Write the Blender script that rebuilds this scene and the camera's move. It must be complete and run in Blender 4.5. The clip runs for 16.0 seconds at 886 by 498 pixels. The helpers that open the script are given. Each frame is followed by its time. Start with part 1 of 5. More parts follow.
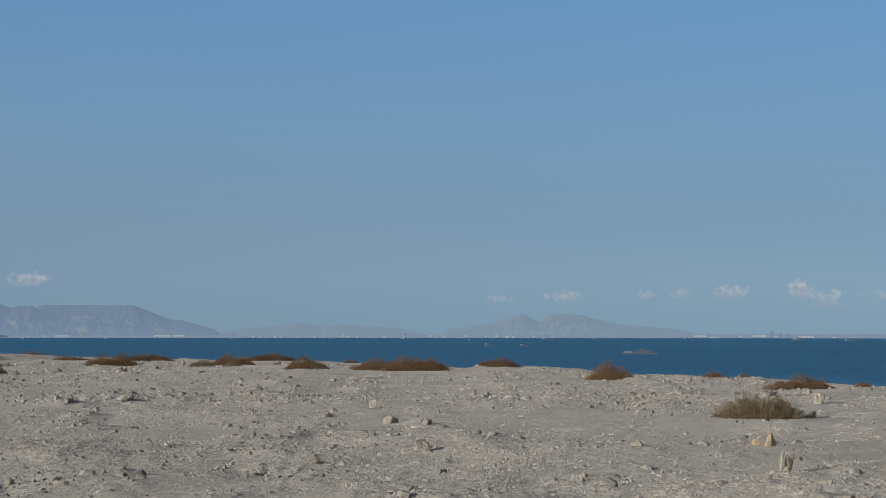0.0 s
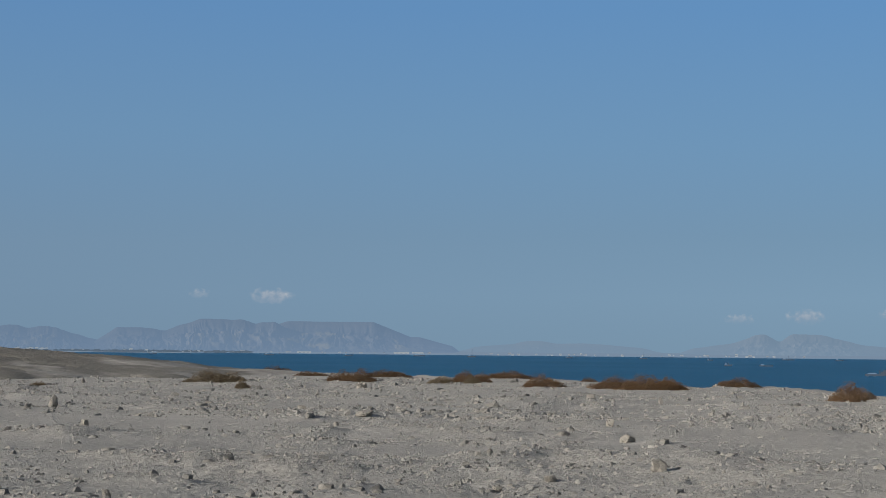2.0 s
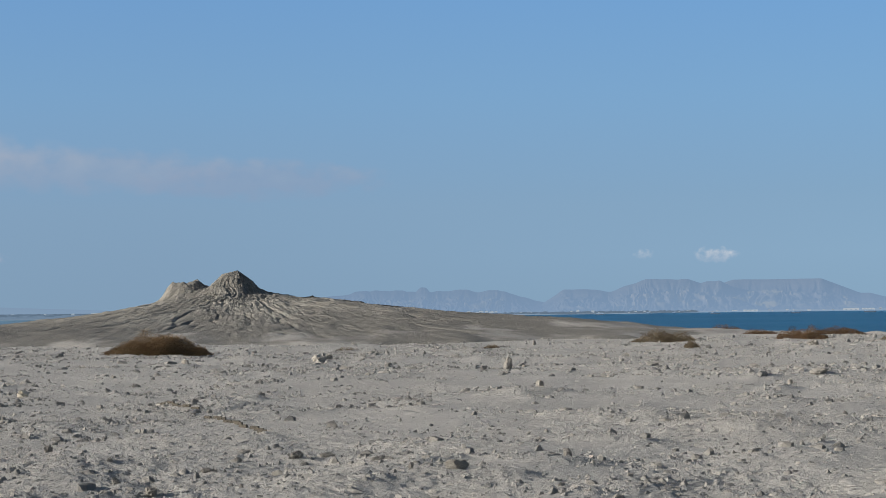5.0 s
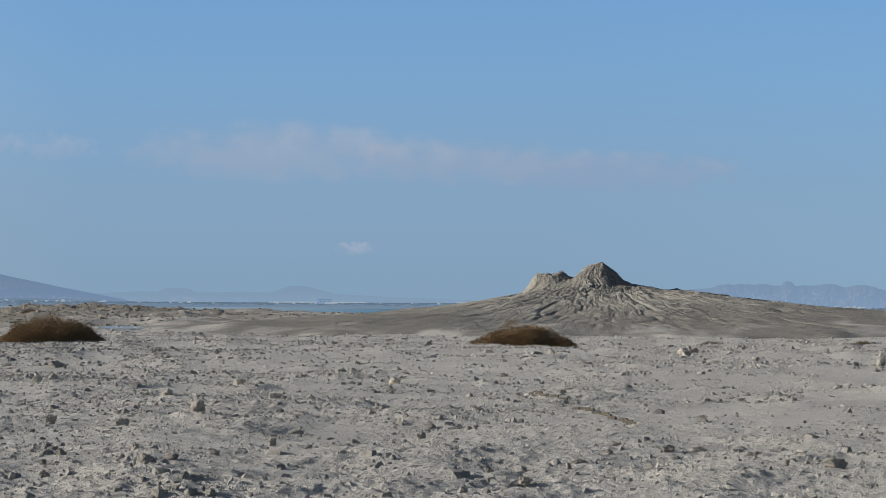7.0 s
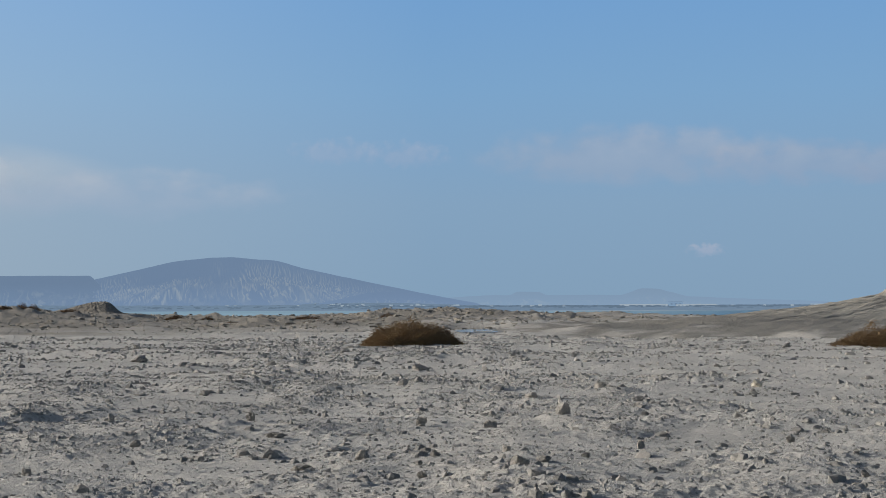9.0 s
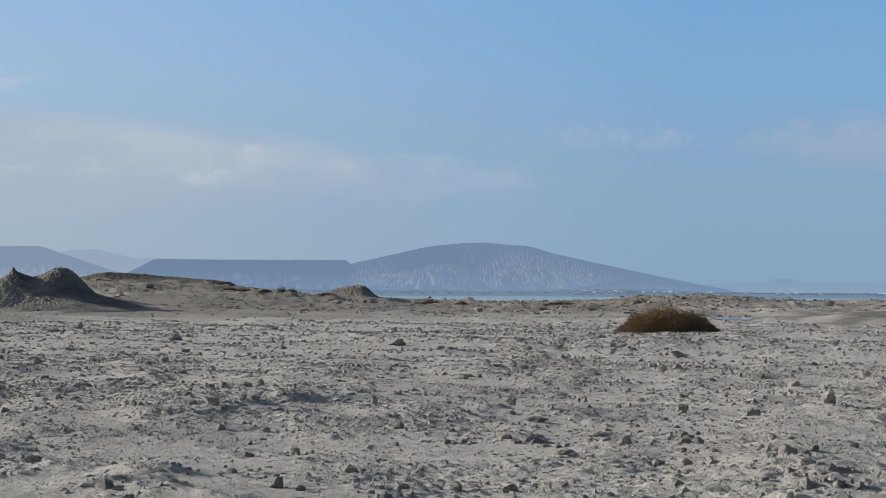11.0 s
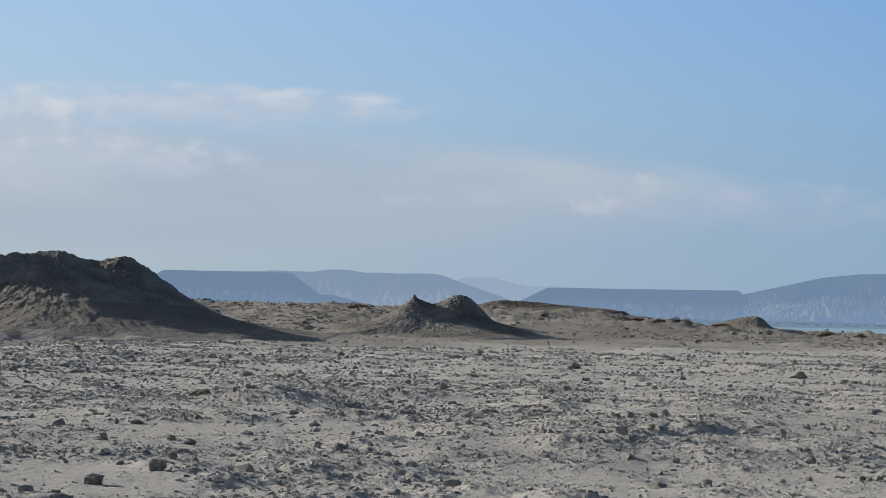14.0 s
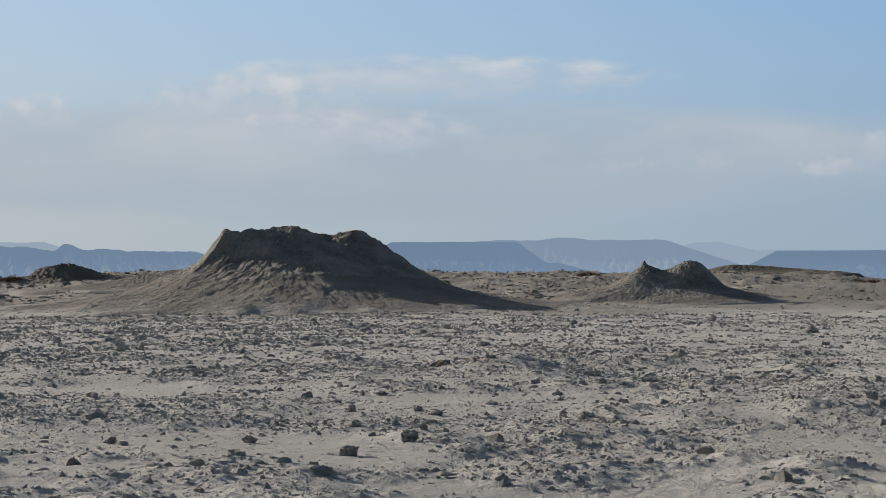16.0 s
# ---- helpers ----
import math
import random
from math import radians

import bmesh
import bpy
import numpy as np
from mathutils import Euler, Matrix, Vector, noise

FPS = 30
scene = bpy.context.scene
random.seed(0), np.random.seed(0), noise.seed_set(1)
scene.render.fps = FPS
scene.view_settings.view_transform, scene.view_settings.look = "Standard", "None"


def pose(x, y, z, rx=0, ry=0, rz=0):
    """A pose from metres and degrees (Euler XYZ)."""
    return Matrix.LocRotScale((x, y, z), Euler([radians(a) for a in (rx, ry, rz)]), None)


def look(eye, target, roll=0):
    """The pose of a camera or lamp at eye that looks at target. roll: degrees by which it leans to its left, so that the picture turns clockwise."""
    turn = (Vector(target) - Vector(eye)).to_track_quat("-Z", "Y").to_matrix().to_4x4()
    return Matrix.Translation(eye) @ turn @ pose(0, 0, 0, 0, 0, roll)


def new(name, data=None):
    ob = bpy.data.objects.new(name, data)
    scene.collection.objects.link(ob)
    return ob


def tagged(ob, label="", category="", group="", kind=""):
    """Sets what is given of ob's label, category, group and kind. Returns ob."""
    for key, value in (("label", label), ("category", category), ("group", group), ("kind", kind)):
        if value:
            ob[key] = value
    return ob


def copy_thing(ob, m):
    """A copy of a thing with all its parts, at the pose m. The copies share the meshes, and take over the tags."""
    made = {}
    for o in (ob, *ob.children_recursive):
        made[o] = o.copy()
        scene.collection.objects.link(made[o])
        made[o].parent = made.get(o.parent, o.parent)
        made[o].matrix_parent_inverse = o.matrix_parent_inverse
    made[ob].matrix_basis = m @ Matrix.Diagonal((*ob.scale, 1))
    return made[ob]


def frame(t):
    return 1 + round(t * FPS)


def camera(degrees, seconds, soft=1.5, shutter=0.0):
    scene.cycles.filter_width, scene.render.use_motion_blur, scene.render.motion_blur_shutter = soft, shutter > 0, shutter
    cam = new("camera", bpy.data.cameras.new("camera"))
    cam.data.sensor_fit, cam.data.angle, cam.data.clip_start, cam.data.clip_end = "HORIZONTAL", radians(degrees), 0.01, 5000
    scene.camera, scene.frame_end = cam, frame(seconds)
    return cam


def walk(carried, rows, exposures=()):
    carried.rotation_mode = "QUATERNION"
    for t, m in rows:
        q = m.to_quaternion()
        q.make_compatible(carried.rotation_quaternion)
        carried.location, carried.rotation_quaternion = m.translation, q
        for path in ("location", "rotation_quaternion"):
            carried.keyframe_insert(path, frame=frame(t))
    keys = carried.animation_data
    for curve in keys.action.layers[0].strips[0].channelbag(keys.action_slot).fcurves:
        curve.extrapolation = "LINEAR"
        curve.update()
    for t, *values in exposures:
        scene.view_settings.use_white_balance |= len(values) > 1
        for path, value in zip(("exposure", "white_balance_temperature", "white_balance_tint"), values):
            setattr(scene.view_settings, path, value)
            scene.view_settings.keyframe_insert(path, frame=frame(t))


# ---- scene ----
# The camera: a hand-held pan from the sea round to the mud volcanoes.
# Rows: seconds, place, pitch, roll, turn to the left from +Y.
ROWS = [
    (0.0, 0.233, 0.159, 1.510, 2.519, 0.046, 0.000),
    (0.5, 0.226, 0.154, 1.508, 2.634, 0.338, 2.252),
    (1.0, 0.243, 0.166, 1.514, 2.902, 0.375, 4.606),
    (1.5, 0.235, 0.187, 1.510, 2.909, 0.447, 5.923),
    (2.0, 0.249, 0.188, 1.504, 3.036, 0.566, 7.225),
    (2.5, 0.257, 0.188, 1.500, 2.465, 0.238, 9.248),
    (3.0, 0.270, 0.184, 1.482, 2.200, 0.771, 12.895),
    (3.5, 0.273, 0.143, 1.482, 1.975, 0.299, 15.413),
    (4.0, 0.233, 0.105, 1.493, 1.916, 0.158, 17.381),
    (4.2, 0.222, 0.086, 1.492, 1.896, 0.125, 18.177),
    (6.3, 0.083, 0.200, 1.503, 1.904, -0.321, 26.260),
    (6.5, 0.068, 0.198, 1.497, 1.914, 0.247, 27.810),
    (7.0, 0.031, 0.195, 1.493, 1.641, 0.179, 31.597),
    (7.5, 0.002, 0.215, 1.491, 1.599, -0.328, 33.264),
    (8.0, -0.040, 0.168, 1.485, 1.633, -0.142, 35.635),
    (8.5, -0.067, 0.122, 1.492, 1.566, -0.127, 39.603),
    (8.7, -0.053, 0.073, 1.500, 1.660, -0.227, 40.754),
    (10.8, -0.100, -0.067, 1.490, 1.229, 0.291, 48.920),
    (11.0, -0.163, -0.036, 1.489, 1.305, 0.223, 49.821),
    (11.5, -0.180, -0.089, 1.489, 1.455, 0.413, 52.366),
    (12.0, -0.192, -0.111, 1.492, 1.575, 0.301, 54.567),
    (12.5, -0.186, -0.156, 1.493, 1.660, 0.562, 54.848),
    (13.0, -0.195, -0.214, 1.493, 1.863, 0.724, 56.873),
    (13.5, -0.227, -0.240, 1.492, 1.850, 0.765, 59.446),
    (14.0, -0.195, -0.273, 1.498, 2.068, 1.023, 61.678),
    (14.5, -0.217, -0.309, 1.492, 1.818, 0.987, 62.418),
    (15.0, -0.251, -0.377, 1.488, 1.306, 0.678, 64.935),
    (15.5, -0.287, -0.420, 1.496, 1.292, -0.010, 66.564),
    (16.0, -0.271, -0.441, 1.508, 1.059, -0.209, 68.512),
]
cam = camera(26.4, 16.0, soft=0.8)


def aim(x, y, z, pitch, roll, turn):
    """The pose of a camera that faces +Y, turned left by turn, tilted up by pitch, leaning by roll."""
    return (pose(x, y, z) @ Matrix.Rotation(radians(turn), 4, "Z") @ Matrix.Rotation(radians(90 + pitch), 4, "X")
            @ Matrix.Rotation(radians(roll), 4, "Z"))


walk(cam, [(t, aim(x, y, z, p, r, a)) for t, x, y, z, p, r, a in ROWS], 
     [(0.0, 0.06, 6780, 10), (0.5, 0.04, 6740, 10), (1.0, 0.01, 6660, 10), (2.0, -0.02, 6500, 10), (3.0, -0.02, 6500, 10), (3.5, 0.14, 6500, 10), (4.2, 0.29, 6500, 10), (6.3, 0.48, 6500, 10), (7.0, 0.44, 6500, 10),
      (8.0, 0.43, 6500, 10), (8.7, 0.42, 6500, 10), (10.8, 0.52, 6500, 10), (13.0, 0.54, 6500, 10), (14.5, 0.54, 6500, 10), (16.0, 0.5, 6750, 10)])

# World and sun: a low, slightly warm winter sun.
SUN_TURN, SUN_HEIGHT = 121.0, 17.5
world = bpy.data.worlds.new("world")
scene.world = world
world.use_nodes = True
wn = world.node_tree.nodes
sky = wn.new("ShaderNodeTexSky")
sky.sky_type = "NISHITA"
sky.sun_disc = False
sky.sun_elevation = radians(SUN_HEIGHT)
sky.sun_rotation = radians(-SUN_TURN)
sky.altitude = 0
sky.air_density, sky.dust_density, sky.ozone_density = 0.9, 2.2, 1.2
wn["Background"].inputs["Strength"].default_value = 0.056
world.node_tree.links.new(sky.outputs[0], wn["Background"].inputs["Color"])


def heading(turn, distance, z=0.0):
    """The place at that distance from the middle of the walk, turned left from +Y by so many degrees."""
    a = radians(turn)
    return Vector((-math.sin(a) * distance, math.cos(a) * distance, z))


sun = new("sun", bpy.data.lights.new("sun", "SUN"))
sun.data.energy, sun.data.angle, sun.data.color = 4.1, radians(0.53), (1.0, 0.942, 0.862)
sun.matrix_world = look(heading(SUN_TURN, 100 * math.cos(radians(SUN_HEIGHT)), 100 * math.sin(radians(SUN_HEIGHT))), (0, 0, 0))

SEA_LEVEL = -7.6


# Materials.
def ramp_between(nt, fac, low, high, a=(0, 0, 0), b=(1, 1, 1)):
    r = nt.nodes.new("ShaderNodeValToRGB")
    r.color_ramp.elements[0].position, r.color_ramp.elements[1].position = low, high
    r.color_ramp.elements[0].color, r.color_ramp.elements[1].color = (*a, 1), (*b, 1)
    nt.links.new(fac, r.inputs[0])
    return r.outputs[0]


def grain(nt, coords, scale, detail=4.0, rough=0.6):
    n = nt.nodes.new("ShaderNodeTexNoise")
    n.inputs["Scale"].default_value, n.inputs["Detail"].default_value, n.inputs["Roughness"].default_value = scale, detail, rough
    nt.links.new(coords, n.inputs["Vector"])
    return n.outputs[0]


def wobble(nt, coords, scale):
    n = nt.nodes.new("ShaderNodeTexNoise")
    n.inputs["Scale"].default_value, n.inputs["Detail"].default_value = scale, 3
    nt.links.new(coords, n.inputs["Vector"])
    return n.outputs["Color"]


def mix(nt, fac, a, b, mode="MIX"):
    m = nt.nodes.new("ShaderNodeMix")
    m.data_type, m.blend_type = "RGBA", mode
    for v, s in ((fac, m.inputs[0]), (a, m.inputs[6]), (b, m.inputs[7])):
        if isinstance(v, (int, float)):
            s.default_value = v
        elif isinstance(v, tuple):
            s.default_value = (*v, 1)
        else:
            nt.links.new(v, s)
    return m.outputs[2]


def surface(name, roughness=0.9, specular=0.3, dusty=0.1):
    m = bpy.data.materials.new(name)
    m.use_nodes = True
    nt = m.node_tree
    p = nt.nodes["Principled BSDF"]
    p.inputs["Roughness"].default_value = roughness
    p.inputs["Specular IOR Level"].default_value = specular
    p.inputs["Diffuse Roughness"].default_value = dusty
    co = nt.nodes.new("ShaderNodeTexCoord")
    return m, nt, p, co.outputs["Object"]


def relief(nt, p, layers):
    """Bumps one after the other: (height socket, depth in metres)."""
    last = None
    for height, depth in layers:
        b = nt.nodes.new("ShaderNodeBump")
        b.inputs["Strength"].default_value, b.inputs["Distance"].default_value = 1.0, depth
        nt.links.new(height, b.inputs["Height"])
        if last:
            nt.links.new(last, b.inputs["Normal"])
        last = b.outputs[0]
    nt.links.new(last, p.inputs["Normal"])


def earth(name, light, dark, patch=0.35, fine=18.0, depth=0.02, crust=None, foot=None):
    """Dry mud: patches, speckle and crumbly relief; crust: (crumbs to a metre, their height); foot: light and dark mud into which it passes where the attribute foot nears 1, and again where it nears 2."""
    m, nt, p, co = surface(name, 0.95, 0.15)
    big = ramp_between(nt, grain(nt, co, patch, 5, 0.65), 0.35, 0.68)
    speck = ramp_between(nt, grain(nt, co, fine, 5, 0.7), 0.3, 0.75)
    c = mix(nt, big, dark, light)
    c = mix(nt, 0.45, c, mix(nt, speck, tuple(v * 0.66 for v in dark), tuple(min(1, v * 1.16) for v in light)))
    if foot:
        at = nt.nodes.new("ShaderNodeAttribute")
        at.attribute_name = "foot"
        c = mix(nt, at.outputs["Fac"], c, mix(nt, speck, foot[1], foot[0]))
        if len(foot) > 2:
            past = nt.nodes.new("ShaderNodeMath")
            past.operation = "SUBTRACT"
            past.inputs[1].default_value = 1.0
            nt.links.new(at.outputs["Fac"], past.inputs[0])
            c = mix(nt, past.outputs[0], c, mix(nt, speck, foot[3], foot[2]))
    nt.links.new(c, p.inputs["Base Color"])
    layers = []
    if crust:
        # angular crumbs, thick in some patches and thin in others
        bent = nt.nodes.new("ShaderNodeVectorMath")
        bent.operation = "ADD"
        nt.links.new(co, bent.inputs[0])
        nt.links.new(mix(nt, 1.6 / crust[0], (0, 0, 0), wobble(nt, co, crust[0] * 1.3)), bent.inputs[1])
        cell = nt.nodes.new("ShaderNodeTexVoronoi")
        cell.inputs["Scale"].default_value = crust[0]
        nt.links.new(bent.outputs[0], cell.inputs["Vector"])
        crumb = mix(nt, cell.outputs["Distance"], (1, 1, 1), (0, 0, 0))
        layers.append((mix(nt, 1.0, crumb, ramp_between(nt, grain(nt, co, 0.9, 4, 0.7), 0.36, 0.62, (0.12, 0.12, 0.12), (1, 1, 1)), "MULTIPLY"), crust[1]))
    relief(nt, p, layers + [(grain(nt, co, 6.0, 3, 0.6), depth * 0.9), (grain(nt, co, fine, 5, 0.7), depth * 0.7), (grain(nt, co, fine * 4, 3, 0.6), depth * 0.22)])
    return m


def plain(name, a, b, scale, roughness=0.85, depth=0.0):
    m, nt, p, co = surface(name, roughness)
    n = grain(nt, co, scale, 4, 0.6)
    nt.links.new(mix(nt, ramp_between(nt, n, 0.3, 0.7), a, b), p.inputs["Base Color"])
    if depth:
        relief(nt, p, [(n, depth)])
    return m


def leafy(name, a, b, tip):
    """Dry foliage that differs from blade to blade."""
    m, nt, p, co = surface(name, 0.8, 0.15)
    g = nt.nodes.new("ShaderNodeNewGeometry")
    o = nt.nodes.new("ShaderNodeObjectInfo")
    c = mix(nt, g.outputs["Random Per Island"], a, b)
    c = mix(nt, ramp_between(nt, g.outputs["Random Per Island"], 0.86, 0.9), c, tip)
    c = mix(nt, o.outputs["Random"], c, mix(nt, 0.5, c, b))
    nt.links.new(c, p.inputs["Base Color"])
    return m


def distance_rock(name, light, dark, air, amount, scale, bare=None, bare_glow=None):
    """Far land, with kilometres of haze painted in as glow, thicker low down; bare: its colour where no scrub grows,
    with a paler glow in place of sunlight.
    """
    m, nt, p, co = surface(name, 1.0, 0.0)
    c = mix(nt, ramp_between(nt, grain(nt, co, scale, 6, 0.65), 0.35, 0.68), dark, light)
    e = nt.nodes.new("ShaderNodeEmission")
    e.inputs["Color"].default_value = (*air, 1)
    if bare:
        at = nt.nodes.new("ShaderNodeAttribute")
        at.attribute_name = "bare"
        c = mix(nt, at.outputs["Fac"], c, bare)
        nt.links.new(mix(nt, at.outputs["Fac"], air, bare_glow), e.inputs["Color"])
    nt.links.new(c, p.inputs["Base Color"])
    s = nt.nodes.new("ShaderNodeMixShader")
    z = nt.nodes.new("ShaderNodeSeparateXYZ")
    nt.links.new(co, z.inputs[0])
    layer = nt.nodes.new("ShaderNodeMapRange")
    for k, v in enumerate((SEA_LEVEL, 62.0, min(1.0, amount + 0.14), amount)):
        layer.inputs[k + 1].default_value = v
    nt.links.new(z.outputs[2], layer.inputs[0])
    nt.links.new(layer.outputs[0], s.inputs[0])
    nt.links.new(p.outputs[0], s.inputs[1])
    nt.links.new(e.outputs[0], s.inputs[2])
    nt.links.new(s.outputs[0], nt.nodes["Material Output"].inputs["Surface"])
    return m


M_GROUND = earth("dry_mud_ground", (0.555, 0.541, 0.507), (0.40, 0.39, 0.367), 0.3, 16.0, 0.034, foot=((0.345, 0.319, 0.276), (0.18, 0.167, 0.144)))
M_CLOD = earth("dry_mud_clod", (0.426, 0.414, 0.387), (0.272, 0.265, 0.248), 1.5, 30.0, 0.014)
M_LUMP = earth("dry_mud_lump", (0.341, 0.331, 0.309), (0.202, 0.197, 0.184), 3.0, 30.0, 0.015)
M_CONE_GREY = earth("grey_volcano_mud", (0.355, 0.343, 0.31), (0.17, 0.164, 0.148), 1.2, 9.0, 0.05, crust=(3.2, 0.06))
M_GROUND_OLD = earth("old_brown_mud_ground", (0.335, 0.306, 0.26), (0.17, 0.155, 0.132), 0.4, 9.0, 0.03, crust=(3.0, 0.12))
M_APRON_GREY = earth("grey_flow_mud", (0.40, 0.384, 0.342), (0.225, 0.215, 0.19), 0.35, 8.0, 0.045, crust=(4.0, 0.025), foot=((0.275, 0.264, 0.238), (0.17, 0.163, 0.147), (0.50, 0.48, 0.445), (0.36, 0.346, 0.322)))
M_APRON_BROWN = earth("brown_flow_mud", (0.235, 0.218, 0.19), (0.145, 0.134, 0.117), 0.35, 9.0, 0.03, crust=(3.4, 0.09), foot=((0.265, 0.249, 0.223), (0.17, 0.16, 0.143), (0.47, 0.446, 0.408), (0.31, 0.294, 0.268)))
M_CONE_DARK = earth("dark_volcano_mud", (0.37, 0.357, 0.325), (0.088, 0.083, 0.073), 0.6, 9.0, 0.06, crust=(3.4, 0.07))
M_BANK = earth("dark_bank_mud", (0.2, 0.182, 0.15), (0.11, 0.1, 0.083), 0.5, 9.0, 0.06, crust=(2.4, 0.12))
M_CREST_STRIP = earth("dark_crest_mud", (0.085, 0.08, 0.07), (0.045, 0.042, 0.037), 2.0, 12.0, 0.03)
M_ROCK = earth("pale_rock", (0.50, 0.475, 0.432), (0.34, 0.323, 0.294), 6.0, 40.0, 0.012)
# the pale rock's colour lowered, for stones seen on their shaded side
M_ROCK_SHADED = earth("shaded_rock", (0.40, 0.382, 0.352), (0.26, 0.248, 0.229), 6.0, 40.0, 0.012)
M_ROCK_OCHRE = earth("ochre_rock", (0.52, 0.425, 0.30), (0.38, 0.30, 0.2), 4.0, 40.0, 0.006)
M_BUSH = leafy("rust_brown_shrub", (0.105, 0.064, 0.038), (0.2, 0.126, 0.072), (0.26, 0.19, 0.112))
M_BUSH_OLIVE = leafy("olive_brown_shrub", (0.16, 0.104, 0.058), (0.295, 0.203, 0.114), (0.36, 0.275, 0.16))
M_BUSH_STRAW = leafy("straw_dry_shrub", (0.10, 0.078, 0.05), (0.2, 0.158, 0.104), (0.29, 0.24, 0.165))
M_BUSH_GREY = leafy("grey_olive_shrub", (0.14, 0.115, 0.075), (0.235, 0.19, 0.13), (0.30, 0.25, 0.17))
M_TWIG = plain("grey_brown_twig", (0.10, 0.07, 0.045), (0.18, 0.14, 0.10), 20)
# far slopes, shore, houses and ships: blue haze mixed in as glow
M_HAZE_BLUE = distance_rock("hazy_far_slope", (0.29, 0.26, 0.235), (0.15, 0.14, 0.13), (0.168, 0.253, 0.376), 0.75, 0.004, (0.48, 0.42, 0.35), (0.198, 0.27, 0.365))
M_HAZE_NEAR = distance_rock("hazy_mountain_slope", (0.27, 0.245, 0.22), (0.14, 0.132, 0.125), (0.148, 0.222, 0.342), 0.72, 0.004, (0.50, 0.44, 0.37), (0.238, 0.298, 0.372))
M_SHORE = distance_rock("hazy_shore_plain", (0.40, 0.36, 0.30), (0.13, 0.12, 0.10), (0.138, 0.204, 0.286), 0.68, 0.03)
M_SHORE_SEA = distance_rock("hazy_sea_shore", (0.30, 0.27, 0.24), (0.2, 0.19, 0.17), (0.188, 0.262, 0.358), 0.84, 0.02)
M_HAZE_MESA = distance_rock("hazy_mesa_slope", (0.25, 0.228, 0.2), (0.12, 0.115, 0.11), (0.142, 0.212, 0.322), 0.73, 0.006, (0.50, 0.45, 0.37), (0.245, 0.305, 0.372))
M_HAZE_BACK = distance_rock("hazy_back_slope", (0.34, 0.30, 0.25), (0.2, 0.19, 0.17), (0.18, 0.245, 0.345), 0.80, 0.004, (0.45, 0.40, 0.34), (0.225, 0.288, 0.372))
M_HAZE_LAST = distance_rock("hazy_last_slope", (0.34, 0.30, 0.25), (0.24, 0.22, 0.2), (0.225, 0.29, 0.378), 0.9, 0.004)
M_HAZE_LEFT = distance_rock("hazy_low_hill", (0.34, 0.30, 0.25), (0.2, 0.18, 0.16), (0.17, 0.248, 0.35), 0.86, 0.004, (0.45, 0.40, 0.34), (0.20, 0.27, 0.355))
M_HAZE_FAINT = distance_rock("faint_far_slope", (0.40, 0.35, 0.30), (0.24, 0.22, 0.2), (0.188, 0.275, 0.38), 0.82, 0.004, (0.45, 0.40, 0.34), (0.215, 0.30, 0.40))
M_ROCK_WHITE = earth("cream_rock", (0.66, 0.62, 0.53), (0.52, 0.48, 0.40), 4.0, 40.0, 0.006)
M_ROCK_BROWN = earth("brown_rock", (0.24, 0.195, 0.155), (0.17, 0.14, 0.115), 4.0, 40.0, 0.005)
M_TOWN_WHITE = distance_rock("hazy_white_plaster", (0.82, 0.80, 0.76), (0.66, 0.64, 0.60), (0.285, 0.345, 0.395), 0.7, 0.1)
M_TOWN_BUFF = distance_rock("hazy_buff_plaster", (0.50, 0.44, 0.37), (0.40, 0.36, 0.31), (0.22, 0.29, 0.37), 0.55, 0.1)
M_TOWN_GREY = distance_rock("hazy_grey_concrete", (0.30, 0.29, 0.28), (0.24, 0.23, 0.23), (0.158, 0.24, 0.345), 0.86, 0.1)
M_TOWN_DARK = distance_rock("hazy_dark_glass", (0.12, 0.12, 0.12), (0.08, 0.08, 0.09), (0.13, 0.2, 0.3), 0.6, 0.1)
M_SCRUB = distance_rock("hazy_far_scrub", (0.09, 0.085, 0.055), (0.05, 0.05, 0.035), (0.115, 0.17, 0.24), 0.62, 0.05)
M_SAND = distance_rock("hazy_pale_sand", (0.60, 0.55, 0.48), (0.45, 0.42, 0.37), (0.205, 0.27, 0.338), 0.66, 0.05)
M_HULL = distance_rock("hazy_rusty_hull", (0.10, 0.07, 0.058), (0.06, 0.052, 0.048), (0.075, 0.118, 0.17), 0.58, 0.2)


def pool_material():
    m, nt, p, co = surface("still_shallow_water", 0.08, 0.5)
    p.inputs["Base Color"].default_value = (0.30, 0.33, 0.34, 1)
    relief(nt, p, [(grain(nt, co, 6.0, 3, 0.5), 0.004)])
    return m


M_POOL = pool_material()


